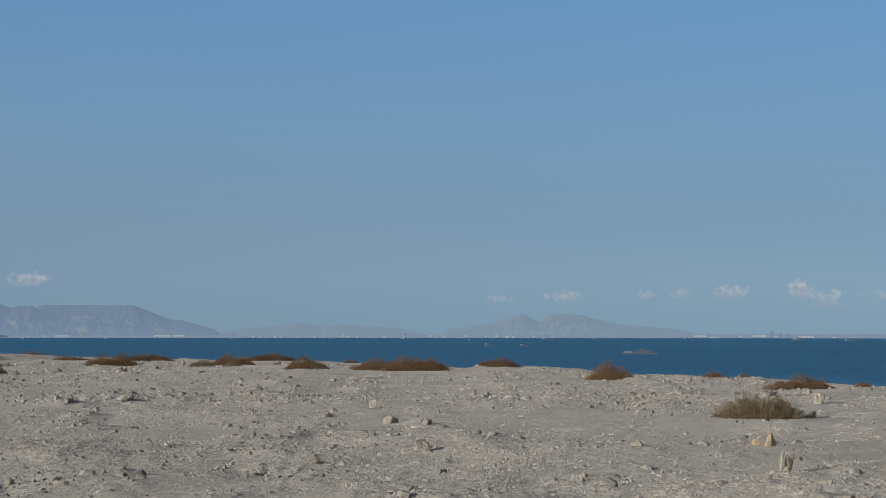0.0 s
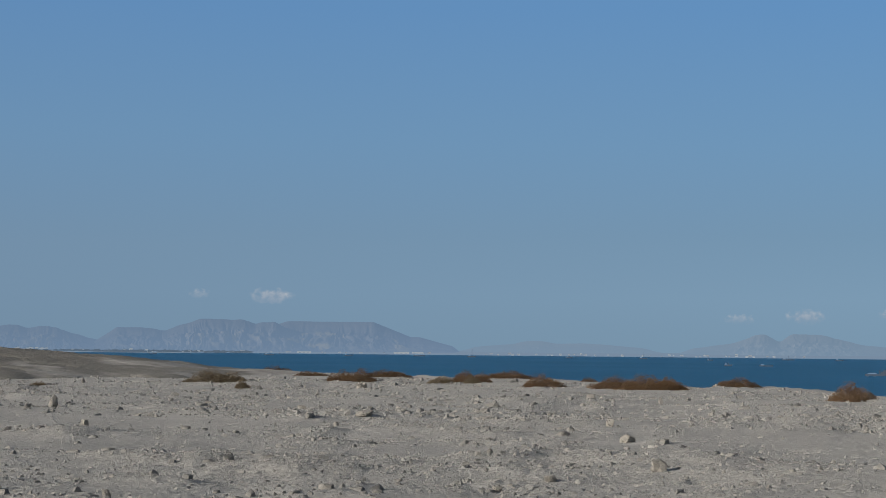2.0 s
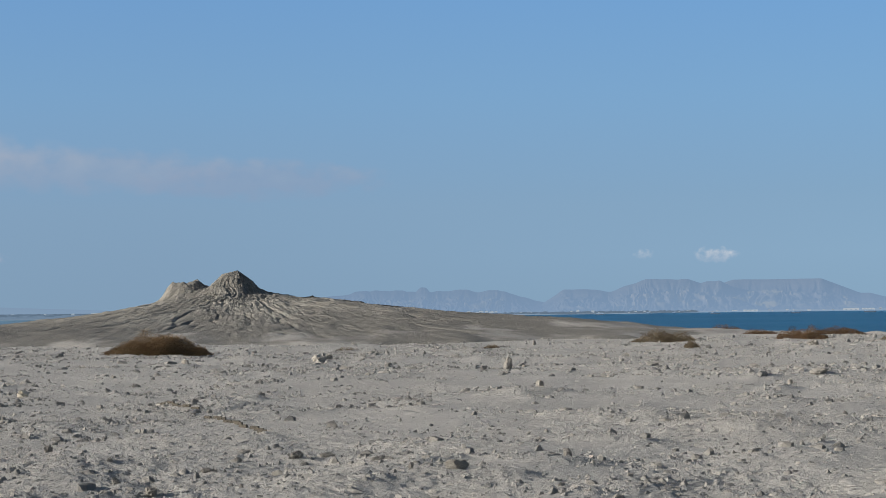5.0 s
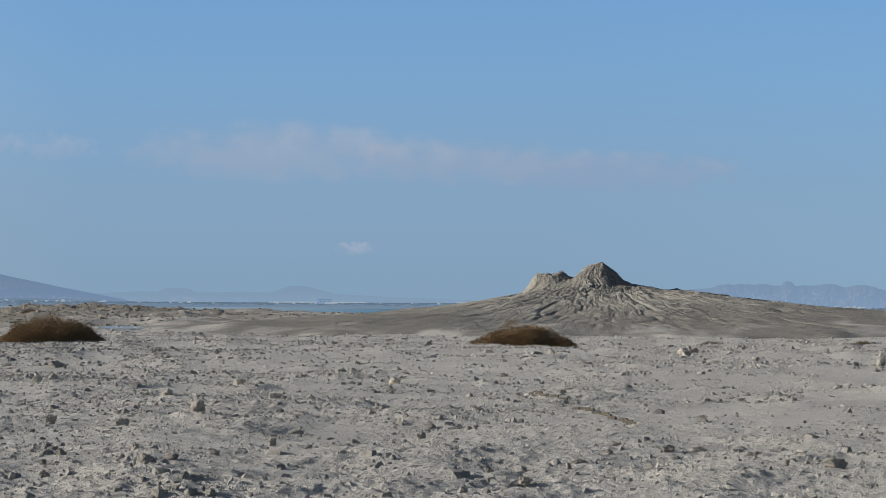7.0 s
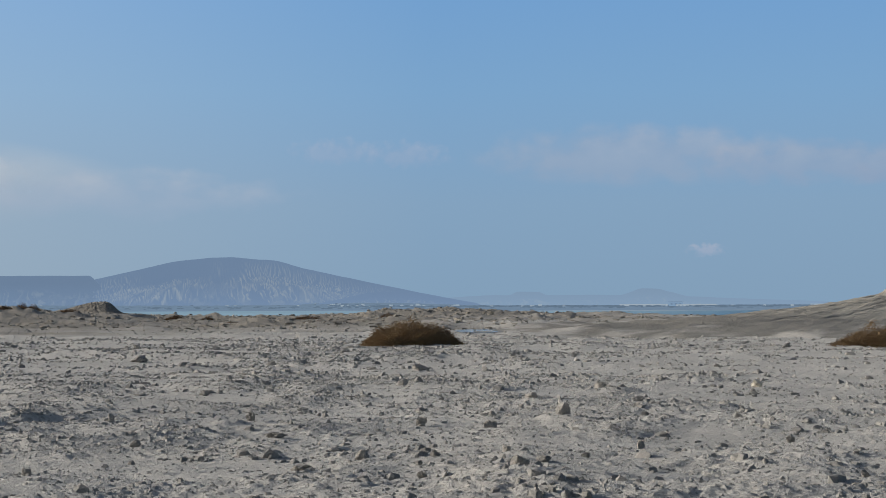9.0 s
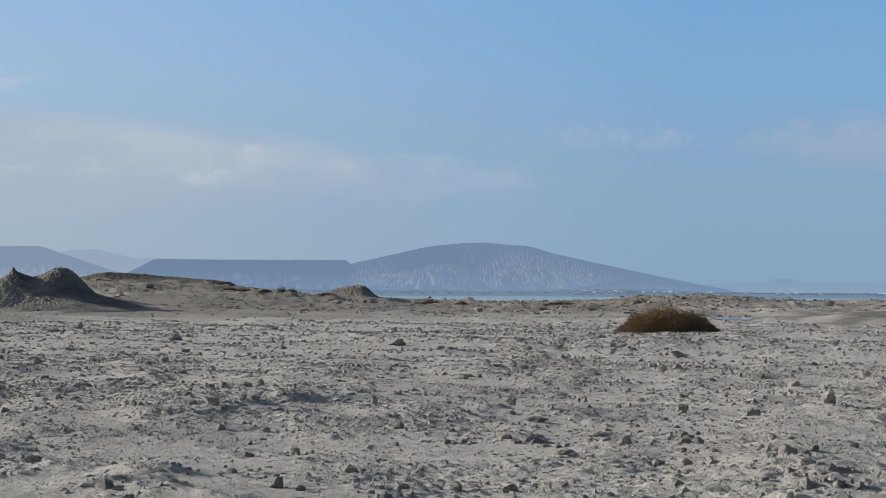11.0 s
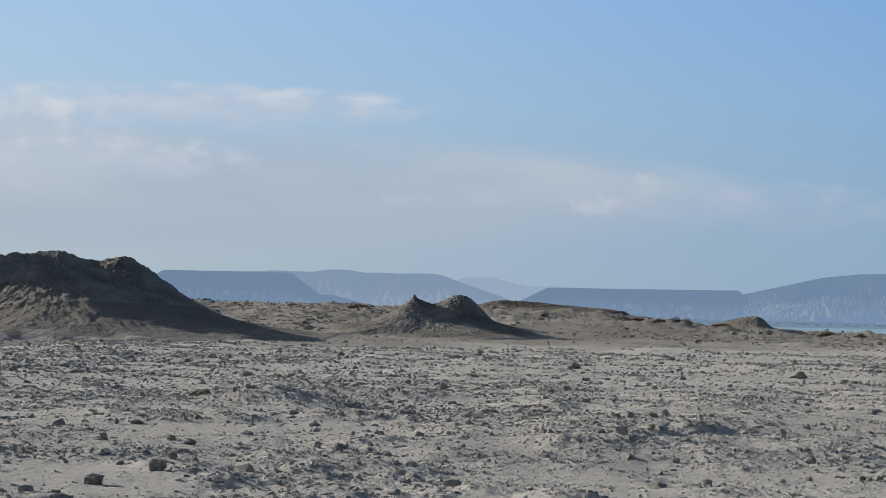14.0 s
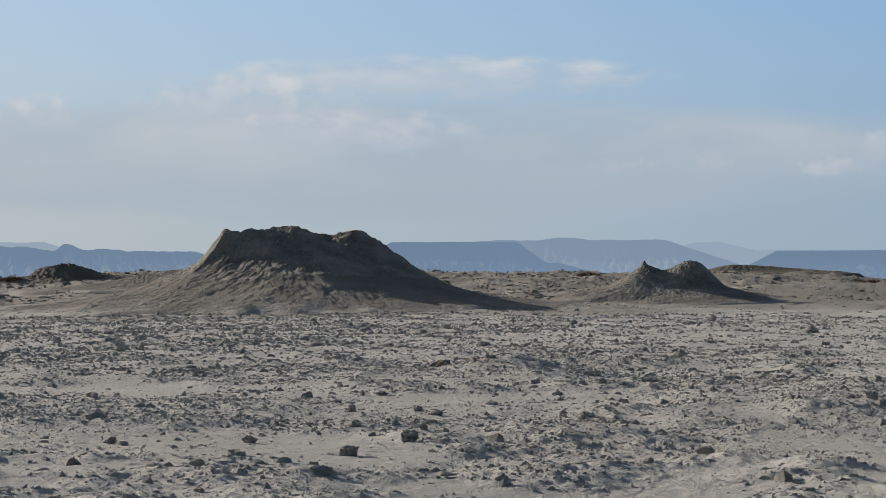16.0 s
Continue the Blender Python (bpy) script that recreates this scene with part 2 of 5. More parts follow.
def water_material():
    m, nt, p, co = surface("sea_water", 0.55, 0.12, 0.0)
    c = mix(nt, ramp_between(nt, grain(nt, co, 0.004, 4, 0.55), 0.3, 0.7), (0.026, 0.136, 0.268), (0.040, 0.172, 0.335))
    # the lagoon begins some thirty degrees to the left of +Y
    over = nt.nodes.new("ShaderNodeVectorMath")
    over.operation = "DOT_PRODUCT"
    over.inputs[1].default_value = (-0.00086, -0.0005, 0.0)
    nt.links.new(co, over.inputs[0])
    lagoon_mask = ramp_between(nt, over.outputs["Value"], 0.0, 0.45)
    c = mix(nt, lagoon_mask, c, (0.26, 0.40, 0.48))  # the shallow lagoon: its pale base colour stands in for reflected sky
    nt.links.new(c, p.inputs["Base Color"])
    # glow for haze, and for sunlight that the sky sheet keeps off
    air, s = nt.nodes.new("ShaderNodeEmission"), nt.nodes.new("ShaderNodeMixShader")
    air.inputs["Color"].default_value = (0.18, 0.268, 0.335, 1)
    nt.links.new(mix(nt, 0.8, (0, 0, 0), lagoon_mask), s.inputs[0])
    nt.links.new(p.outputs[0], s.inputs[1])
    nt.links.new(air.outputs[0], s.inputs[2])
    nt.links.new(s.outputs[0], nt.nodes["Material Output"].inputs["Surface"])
    relief(nt, p, [(grain(nt, co, 0.12, 5, 0.65), 2.0), (grain(nt, co, 1.0, 3, 0.6), 0.4)])
    return m


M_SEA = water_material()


# Numbers that make the land.
def value_noise(x, y, seed):
    xi, yi = np.floor(x).astype(np.int64), np.floor(y).astype(np.int64)
    fx, fy = x - xi, y - yi
    fx, fy = fx * fx * fx * (fx * (fx * 6 - 15) + 10), fy * fy * fy * (fy * (fy * 6 - 15) + 10)

    def corner(i, j):
        h = (i * 374761393 + j * 668265263 + seed * 974634777) & 0xFFFFFFFF
        h = ((h ^ (h >> 13)) * 1274126177) & 0xFFFFFFFF
        h = ((h ^ (h >> 15)) * 2246822519) & 0xFFFFFFFF
        return ((h ^ (h >> 14)) & 0xFFFFFF) / 0xFFFFFF * 2 - 1

    top = corner(xi, yi) * (1 - fx) + corner(xi + 1, yi) * fx
    low = corner(xi, yi + 1) * (1 - fx) + corner(xi + 1, yi + 1) * fx
    return top * (1 - fy) + low * fy


def fbm(x, y, seed, octaves=4, gain=0.5):
    total, size = np.zeros_like(x), 1.0
    for k in range(octaves):
        total = total + size * value_noise(x * 2.03 ** k + 17.3 * k, y * 2.03 ** k - 9.1 * k, seed + k)
        size *= gain
    return total


def smooth(a, b, v):
    u = np.clip((v - a) / (b - a), 0, 1)
    return u * u * (3 - 2 * u)


def turn_of(x, y):
    """Degrees to the left of +Y, from -180 to 180; the sea lies from -40 to 20."""
    return np.degrees(np.arctan2(-x, y))


def mound(x, y):
    """1 on the top of a low heap of crumbs before the large volcano, 0 away from it."""
    return np.exp(-(((x + 30.44) / 1.05) ** 2 + ((y - 12.74) / 1.05) ** 2))


def rubble(x, y):
    """0 on smooth crusts of mud, 1 on crumbled ground."""
    return smooth(-0.65, 1.05, 0.7 * fbm(x * 0.22, y * 0.22, 5, 3) + 0.65 * fbm(x * 1.1, y * 1.1, 31, 3) + 0.22 * smooth(34, 44, turn_of(x, y)) - 0.36 * smooth(47, 54, turn_of(x, y)) + 0.58 * smooth(59, 68, turn_of(x, y)) + 1.2 * mound(x, y))


def coast(turn):
    return 2900 + 650 * smooth(16.8, 31, turn) + 850 * smooth(41.5, 47, turn)


def land(x, y):
    """Height of the ground, without its crumbs."""
    r, a = np.hypot(x, y), turn_of(x, y)
    z = 0.08 * fbm(x * 0.13, y * 0.13, 1, 3) + (0.015 + 0.075 * rubble(x, y)) * (0.35 + fbm(x * 0.5, y * 0.5, 9, 3))
    z = z + 0.3 * mound(x, y)
    # the ground climbs to a low, bumpy rise behind the mud volcanoes
    rise = 0.35 + 0.55 * np.exp(-((a - 41.9) / 3.4) ** 2) + 2.1 * smooth(49.4, 60.3, a) - 0.5 * smooth(76.3, 82, a)
    z = z + rise * smooth(86, 190, r) * smooth(29.2, 37.9, a)
    z = z + smooth(104, 163, r) * smooth(31.2, 39.3, a) * (0.30 * fbm(x * 0.10, y * 0.10, 21, 4) + 0.20 * np.abs(fbm(x * 0.45, y * 0.45, 23, 5, 0.68)) - 0.08)
    # old mounds and tussocks of mud towards the rise
    z = z + 0.22 * smooth(72, 115, r) * smooth(31.2, 39.3, a) * lumps(x + 0.7 * fbm(x * 0.5, y * 0.5, 48, 2), y, 3.1, 47, 0.34)
    # the hollow that holds the pool
    px, py = x + 72.15, y - 82.64
    q = np.hypot((0.7533 * px + 0.6576 * py) / 1.7, (-0.6576 * px + 0.7533 * py) / 9.2)
    hollow = 1 - smooth(0.85, 2.0, q)
    z = z * (1 - hollow) + 0.03 * hollow
    # the edge of the plateau towards the sea, and its end on the other side
    edge = np.where(a < 30.6, np.clip(84.5 + 2.52 * a, 36, 160), 205) + 4.5 * fbm(x * 0.034, y * 0.034, 3, 2)
    seaward = smooth(-75, -50, a) * (1 - smooth(98, 115, a))
    past = np.clip(r - edge, 0, None)
    fall = np.where(a < 30.6, 0.23, 0.08)
    z = z - seaward * np.minimum(past * fall * smooth(0, 18, past), 10.0)
    # the far shore
    shore = coast(a)
    z = z + seaward * (2.7 * smooth(shore - 60, shore + 60, r) + 2.7 * smooth(shore, 4900, r) + 1.6 * smooth(shore + 15, shore + 160, r) * (1 - smooth(16.8, 33.8, a)) + 20 * smooth(40, 47, a) * smooth(shore + 130, 4900, r) + 6.6 * smooth(16.8, 33.8, a) * smooth(shore + 10, shore + 150, r))
    return z


def lumps(x, y, cell, seed, share):
    """0 to 1: blunt lumps with steep sides, at most one to a cell; share: how many cells hold one, place by place."""
    ci, cj = np.floor(x / cell).astype(np.int64), np.floor(y / cell).astype(np.int64)
    best = np.zeros_like(x)
    for di in (-1, 0, 1):
        for dj in (-1, 0, 1):
            i, j = ci + di, cj + dj
            h = (i * 374761393 + j * 668265263 + seed * 974634777) & 0xFFFFFFFF
            h = ((h ^ (h >> 13)) * 1274126177) & 0xFFFFFFFF
            h = ((h ^ (h >> 15)) * 2246822519) & 0xFFFFFFFF
            h = h ^ (h >> 14)
            jx, jy, size, here = (h & 255) / 255, ((h >> 8) & 255) / 255, ((h >> 16) & 255) / 255, ((h >> 24) & 255) / 255
            reach = cell * (0.22 + 0.5 * size ** 2)
            d = np.hypot((i + 0.15 + 0.7 * jx) * cell - x, ((j + 0.15 + 0.7 * jy) * cell - y) * (0.8 + 0.7 * here)) / reach
            best = np.maximum(best, np.sqrt(np.clip(1.15 - d, 0, 1)) * (0.3 + 0.7 * size) * (here < share))
    return best


def crust(x, y):
    """Crumbled and lumpy crust over the land, in metres."""
    m = rubble(x, y)
    wx, wy = x + 0.10 * fbm(x * 3.1, y * 3.1, 43, 2), y + 0.10 * fbm(x * 3.1 + 40, y * 3.1, 44, 2)
    z = (0.004 + 0.017 * m) * lumps(wx, wy, 0.5, 45, 0.08 + 0.3 * m)
    z = z + (0.006 + 0.017 * m) * lumps(wx, wy, 0.21, 46, 0.4 + 0.5 * m)
    z = z + (0.008 + 0.02 * m) * np.abs(fbm(x * 4.5, y * 4.5, 41, 3, 0.7))
    # the ground towards the sea is smoother
    return z * (0.62 + 0.24 * smooth(24, 50, turn_of(x, y)))


def ground_height(x, y):
    r = np.hypot(x, y)
    z = land(x, y)
    near = (r > 8) & (r < 210)
    z[near] += (crust(x[near], y[near]) * (1 - smooth(110, 205, r[near])) * smooth(8, 12, r[near]))
    return z


def height_at(p):
    return float(ground_height(np.array([p[0]]), np.array([p[1]]))[0])


def grid_mesh(name, verts, rows, columns, closed=False, shade=True):
    """A sheet of quads from an array of rows x columns places."""
    i = np.arange(rows * columns).reshape(rows, columns)
    if closed:
        i = np.concatenate([i, i[:, :1]], axis=1)
    quads = np.stack([i[:-1, :-1], i[:-1, 1:], i[1:, 1:], i[1:, :-1]], -1).reshape(-1, 4)
    return soup_mesh(name, verts, quads, shade)


def soup_mesh(name, verts, faces, shade=False):
    faces = np.asarray(faces, np.int32)
    me = bpy.data.meshes.new(name)
    me.vertices.add(len(verts))
    me.vertices.foreach_set("co", np.asarray(verts, np.float32).ravel())
    n, k = faces.shape
    me.loops.add(n * k)
    me.loops.foreach_set("vertex_index", faces.ravel())
    me.polygons.add(n)
    me.polygons.foreach_set("loop_start", np.arange(0, n * k, k, dtype=np.int32))
    me.polygons.foreach_set("use_smooth", np.full(n, shade))
    me.update(calc_edges=True)
    me.validate()
    return me


def thing(name, me, material, label="", category="", group="", kind=""):
    if not me.materials:
        me.materials.append(material)
    return tagged(new(name, me), label, category, group, kind)


def part(name, me, material, parent, label=""):
    if not me.materials:
        me.materials.append(material)
    ob = new(name, me)
    ob.parent = parent
    return tagged(ob, label)


# The ground: one sheet to the horizon, finest where the camera looks.
def build_ground():
    turns = np.concatenate([np.arange(-17, 86, 0.092), np.arange(86, 343, 3.0)])
    depress = np.radians(np.arange(7.0, 0.95, -0.0155))
    radii = np.concatenate([[0.02, 0.5], np.arange(1.0, 12.0, 0.5), 1.5 / np.tan(depress)])
    radii = np.concatenate([radii, np.geomspace(radii[-1] * 1.012, 250, 95), np.geomspace(258, 4950, 60)])
    a = np.radians(turns)[None, :]
    x, y = -np.sin(a) * radii[:, None], np.cos(a) * radii[:, None]
    z = ground_height(x, y)
    me = grid_mesh("ground", np.stack([x, y, z], -1).reshape(-1, 3), len(radii), len(turns), True)
    me.flip_normals()
    me.materials.append(M_GROUND)
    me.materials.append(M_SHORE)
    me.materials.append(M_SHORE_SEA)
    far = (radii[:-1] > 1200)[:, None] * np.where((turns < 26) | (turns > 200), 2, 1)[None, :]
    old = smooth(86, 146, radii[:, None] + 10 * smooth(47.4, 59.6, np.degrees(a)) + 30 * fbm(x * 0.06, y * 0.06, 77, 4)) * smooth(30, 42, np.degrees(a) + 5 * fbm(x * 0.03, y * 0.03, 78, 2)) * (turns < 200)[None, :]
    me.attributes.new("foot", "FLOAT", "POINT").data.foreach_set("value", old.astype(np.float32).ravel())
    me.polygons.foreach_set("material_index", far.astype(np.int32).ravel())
    thing("ground", me, M_GROUND, "pale grey dried mud plateau strewn with clods", "ground", kind="structure")
    s = np.linspace(-4950, 4950, 34)
    gx, gy = np.meshgrid(s, s)
    me = grid_mesh("water", np.stack([gx, gy, 0 * gx + SEA_LEVEL], -1).reshape(-1, 3), 34, 34)
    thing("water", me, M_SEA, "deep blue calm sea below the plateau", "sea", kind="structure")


build_ground()


# Sky: a far curtain of hazy air low over the horizon, and clouds before it.
def uv_sheet(name, left, right, low, high, distance, columns, rows):
    """A curved sheet between two turns and two heights in degrees, with u and v from 0 to 1."""
    t, e = np.meshgrid(np.linspace(left, right, columns), np.linspace(low, high, rows))
    a = np.radians(t)
    e = np.radians(e)
    p = np.stack([-np.sin(a) * np.cos(e), np.cos(a) * np.cos(e), np.sin(e)], -1) * distance + np.array([0, 0, 1.5])
    me = grid_mesh(name, p.reshape(-1, 3), rows, columns)
    uv = np.stack([(left - t) / (left - right), (np.degrees(e) - low) / (high - low)], -1).reshape(-1, 2)
    index = np.empty(len(me.loops), np.int32)
    me.loops.foreach_get("vertex_index", index)
    me.uv_layers.new(name="map").data.foreach_set("uv", uv[index].astype(np.float32).ravel())
    return me


def ramp_of(nt, fac, stops):
    r = nt.nodes.new("ShaderNodeValToRGB").color_ramp
    node = nt.nodes[-1]
    while len(r.elements) < len(stops):
        r.elements.new(0.5)
    for el, (pos, col) in zip(r.elements, stops):
        el.position, el.color = pos, (*col, 1)
    nt.links.new(fac, node.inputs[0])
    return node.outputs[0]


def glow_material(name):
    m = bpy.data.materials.new(name)
    m.use_nodes = True
    nt = m.node_tree
    nt.nodes.remove(nt.nodes["Principled BSDF"])
    e, clear, s = nt.nodes.new("ShaderNodeEmission"), nt.nodes.new("ShaderNodeBsdfTransparent"), nt.nodes.new("ShaderNodeMixShader")
    nt.links.new(clear.outputs[0], s.inputs[1])
    nt.links.new(e.outputs[0], s.inputs[2])
    nt.links.new(s.outputs[0], nt.nodes["Material Output"].inputs["Surface"])
    uv = nt.nodes.new("ShaderNodeUVMap")
    sep = nt.nodes.new("ShaderNodeSeparateXYZ")
    nt.links.new(uv.outputs[0], sep.inputs[0])
    return m, nt, e, s, uv.outputs[0], sep.outputs[0], sep.outputs[1]


def build_sky():
    m, nt, e, s, uv, across, up = glow_material("low_sky_air")
    # across runs from 88.5 degrees to -47; up from -0.67 to 18.2 degrees
    sea = ramp_of(nt, up, ((0.03, (0.200, 0.318, 0.430)), (0.12, (0.21, 0.342, 0.472)), (0.22, (0.182, 0.315, 0.455)), (0.36, (0.163, 0.317, 0.505)), (0.58, (0.128, 0.292, 0.54))))
    sunny = ramp_of(nt, up, ((0.03, (0.325, 0.366, 0.39)), (0.2, (0.342, 0.385, 0.412)), (0.38, (0.328, 0.424, 0.515)), (0.58, (0.285, 0.414, 0.572))))
    north = ramp_of(nt, up, ((0.03, (0.168, 0.257, 0.358)), (0.2, (0.170, 0.270, 0.388)), (0.38, (0.148, 0.276, 0.440)), (0.58, (0.120, 0.255, 0.465))))
    c = mix(nt, ramp_between(nt, across, 0.03, 0.34), sunny, north)
    c = mix(nt, ramp_between(nt, across, 0.44, 0.76), c, sea)
    nt.links.new(c, e.inputs["Color"])
    nt.links.new(ramp_between(nt, up, 0.60, 0.95, (1, 1, 1), (0, 0, 0)), s.inputs[0])
    thing("backdrop_sky", uv_sheet("backdrop_sky", 88.5, -47, -0.67, 18.2, 4940, 201, 15), m, "hazy blue air low over the horizon", "sky", kind="structure")


build_sky()


def cloud_material(strength, scale, aspect, seed, bright, dim, thin):
    m, nt, e, s, uv, across, up = glow_material("cloud_vapour")
    warp = nt.nodes.new("ShaderNodeMapping")
    warp.inputs["Scale"].default_value, warp.inputs["Location"].default_value = (aspect, 1, 1), (seed * 3.7, seed * 1.3, seed)
    nt.links.new(uv, warp.inputs["Vector"])
    n = grain(nt, warp.outputs[0], scale, 4.5, 0.47)
    # thins out towards the rim of the sheet
    mid = nt.nodes.new("ShaderNodeVectorMath")
    mid.operation = "DISTANCE"
    mid.inputs[1].default_value = (0.5, 0.5, 0)
    nt.links.new(uv, mid.inputs[0])
    rim = ramp_between(nt, mid.outputs["Value"], 0.08, 0.49, (1, 1, 1), (0, 0, 0))
    body = nt.nodes.new("ShaderNodeMath")
    body.operation = "MULTIPLY_ADD"
    body.inputs[1].default_value = 0.55
    nt.links.new(rim, body.inputs[0])
    nt.links.new(n, body.inputs[2])
    a = ramp_between(nt, body.outputs[0], thin, thin + 0.38, (0, 0, 0), (strength, strength, strength))
    gate = mix(nt, 1.0, a, ramp_between(nt, rim, 0.0, 0.25), "MULTIPLY")
    nt.links.new(gate, s.inputs[0])
    # sunlit tops and dimmer undersides are painted into the glow
    light = mix(nt, ramp_between(nt, up, 0.25, 0.7), dim, mix(nt, ramp_between(nt, n, 0.38, 0.72), dim, bright))
    nt.links.new(light, e.inputs["Color"])
    return m


def cloud(turn, up, wide, high, strength, seed, scale=3.0, bright=(0.50, 0.52, 0.55), dim=(0.27, 0.345, 0.44), label="soft small cloud low over the horizon", thin=0.6):
    me = uv_sheet("backdrop_cloud", turn + wide / 2, turn - wide / 2, up - high / 2, up + high / 2, 4900 - 4 * (seed % 7), 25, 5)
    thing("backdrop_cloud", me, cloud_material(strength, scale, min(wide / high, 3.6), seed, bright, dim, thin), label, "cloud", kind="structure")


# small cumulus over the sea
cloud(12.38, 1.56, 1.62, 0.61, 0.75, 1)
cloud(14.55, 1.59, 0.81, 0.40, 0.4, 2)
cloud(-1.73, 0.99, 1.21, 0.40, 0.4, 3)
cloud(-3.69, 1.06, 1.48, 0.54, 0.65, 4)
cloud(-6.14, 1.13, 0.88, 0.40, 0.6, 5)
cloud(-7.17, 1.16, 0.94, 0.47, 0.5, 6)
cloud(-8.69, 1.20, 1.48, 0.61, 0.75, 7)
cloud(-10.71, 1.27, 1.08, 0.81, 0.9, 8)
cloud(-11.49, 0.99, 1.75, 0.74, 0.65, 9)
cloud(-13.61, 1.08, 3.37, 0.61, 0.4, 10)
# the long thin band over the grey volcano
BAND = "long thin pinkish cloud band"
cloud(36.40, 4.56, 10.79, 2.23, 0.5, 11, 2.6, (0.325, 0.345, 0.40), (0.235, 0.285, 0.375), BAND, 0.5)
cloud(30.88, 4.24, 9.44, 1.75, 0.5, 12, 2.6, (0.30, 0.325, 0.385), (0.22, 0.272, 0.37), BAND, 0.5)
cloud(26.10, 3.98, 8.77, 1.48, 0.45, 13, 3.0, (0.255, 0.295, 0.375), (0.205, 0.255, 0.36), BAND, 0.5)
cloud(43.3, 4.6, 3.6, 1.1, 0.28, 14, 3.0, (0.36, 0.37, 0.43), (0.25, 0.30, 0.41), BAND)
cloud(45.49, 4.70, 3.37, 1.08, 0.26, 15, 3.0, (0.36, 0.37, 0.43), (0.25, 0.30, 0.41), BAND)
cloud(34.24, 1.66, 1.48, 0.54, 0.55, 16, 3.0, (0.33, 0.35, 0.42), (0.26, 0.31, 0.41))
# the bank towards the sun
BANK = "broad hazy cream and grey cloud bank"
cloud(70.89, 3.70, 40.47, 4.3, 0.7, 17, 1.8, (0.375, 0.405, 0.435), (0.268, 0.322, 0.39), BANK, 0.36)
cloud(68.90, 6.25, 16.19, 1.6, 0.62, 18, 3.0, (0.47, 0.48, 0.50), (0.33, 0.375, 0.44), BANK, 0.5)
cloud(74.63, 5.51, 8.09, 2.02, 0.65, 19, 2.8, (0.47, 0.48, 0.50), (0.32, 0.37, 0.44), BANK, 0.5)
cloud(71.57, 4.64, 10.79, 1.62, 0.55, 20, 3.0, (0.45, 0.46, 0.49), (0.31, 0.365, 0.44), BANK, 0.5)
cloud(80.88, 4.93, 4.72, 1.75, 0.65, 21, 2.8, (0.47, 0.47, 0.49), (0.32, 0.37, 0.44), BANK, 0.5)
cloud(60.33, 3.68, 1.5, 0.9, 0.75, 29, 2.2, (0.50, 0.49, 0.50), (0.33, 0.37, 0.44))
cloud(63.07, 3.53, 2.70, 0.81, 0.6, 23, 2.6, (0.47, 0.47, 0.49), (0.32, 0.37, 0.44))
cloud(55.6, 4.0, 2.6, 1.1, 0.5, 24, 2.6, (0.48, 0.48, 0.50), (0.32, 0.37, 0.44))
cloud(56.96, 3.42, 2.29, 0.94, 0.55, 25, 2.6, (0.46, 0.46, 0.48), (0.32, 0.37, 0.44))
cloud(69.88, 4.31, 3.04, 1.08, 0.5, 26, 2.6, (0.48, 0.47, 0.49), (0.32, 0.37, 0.44))
cloud(51.76, 3.37, 12.14, 2.02, 0.35, 27, 2.6, (0.36, 0.38, 0.43), (0.25, 0.31, 0.41), BANK)


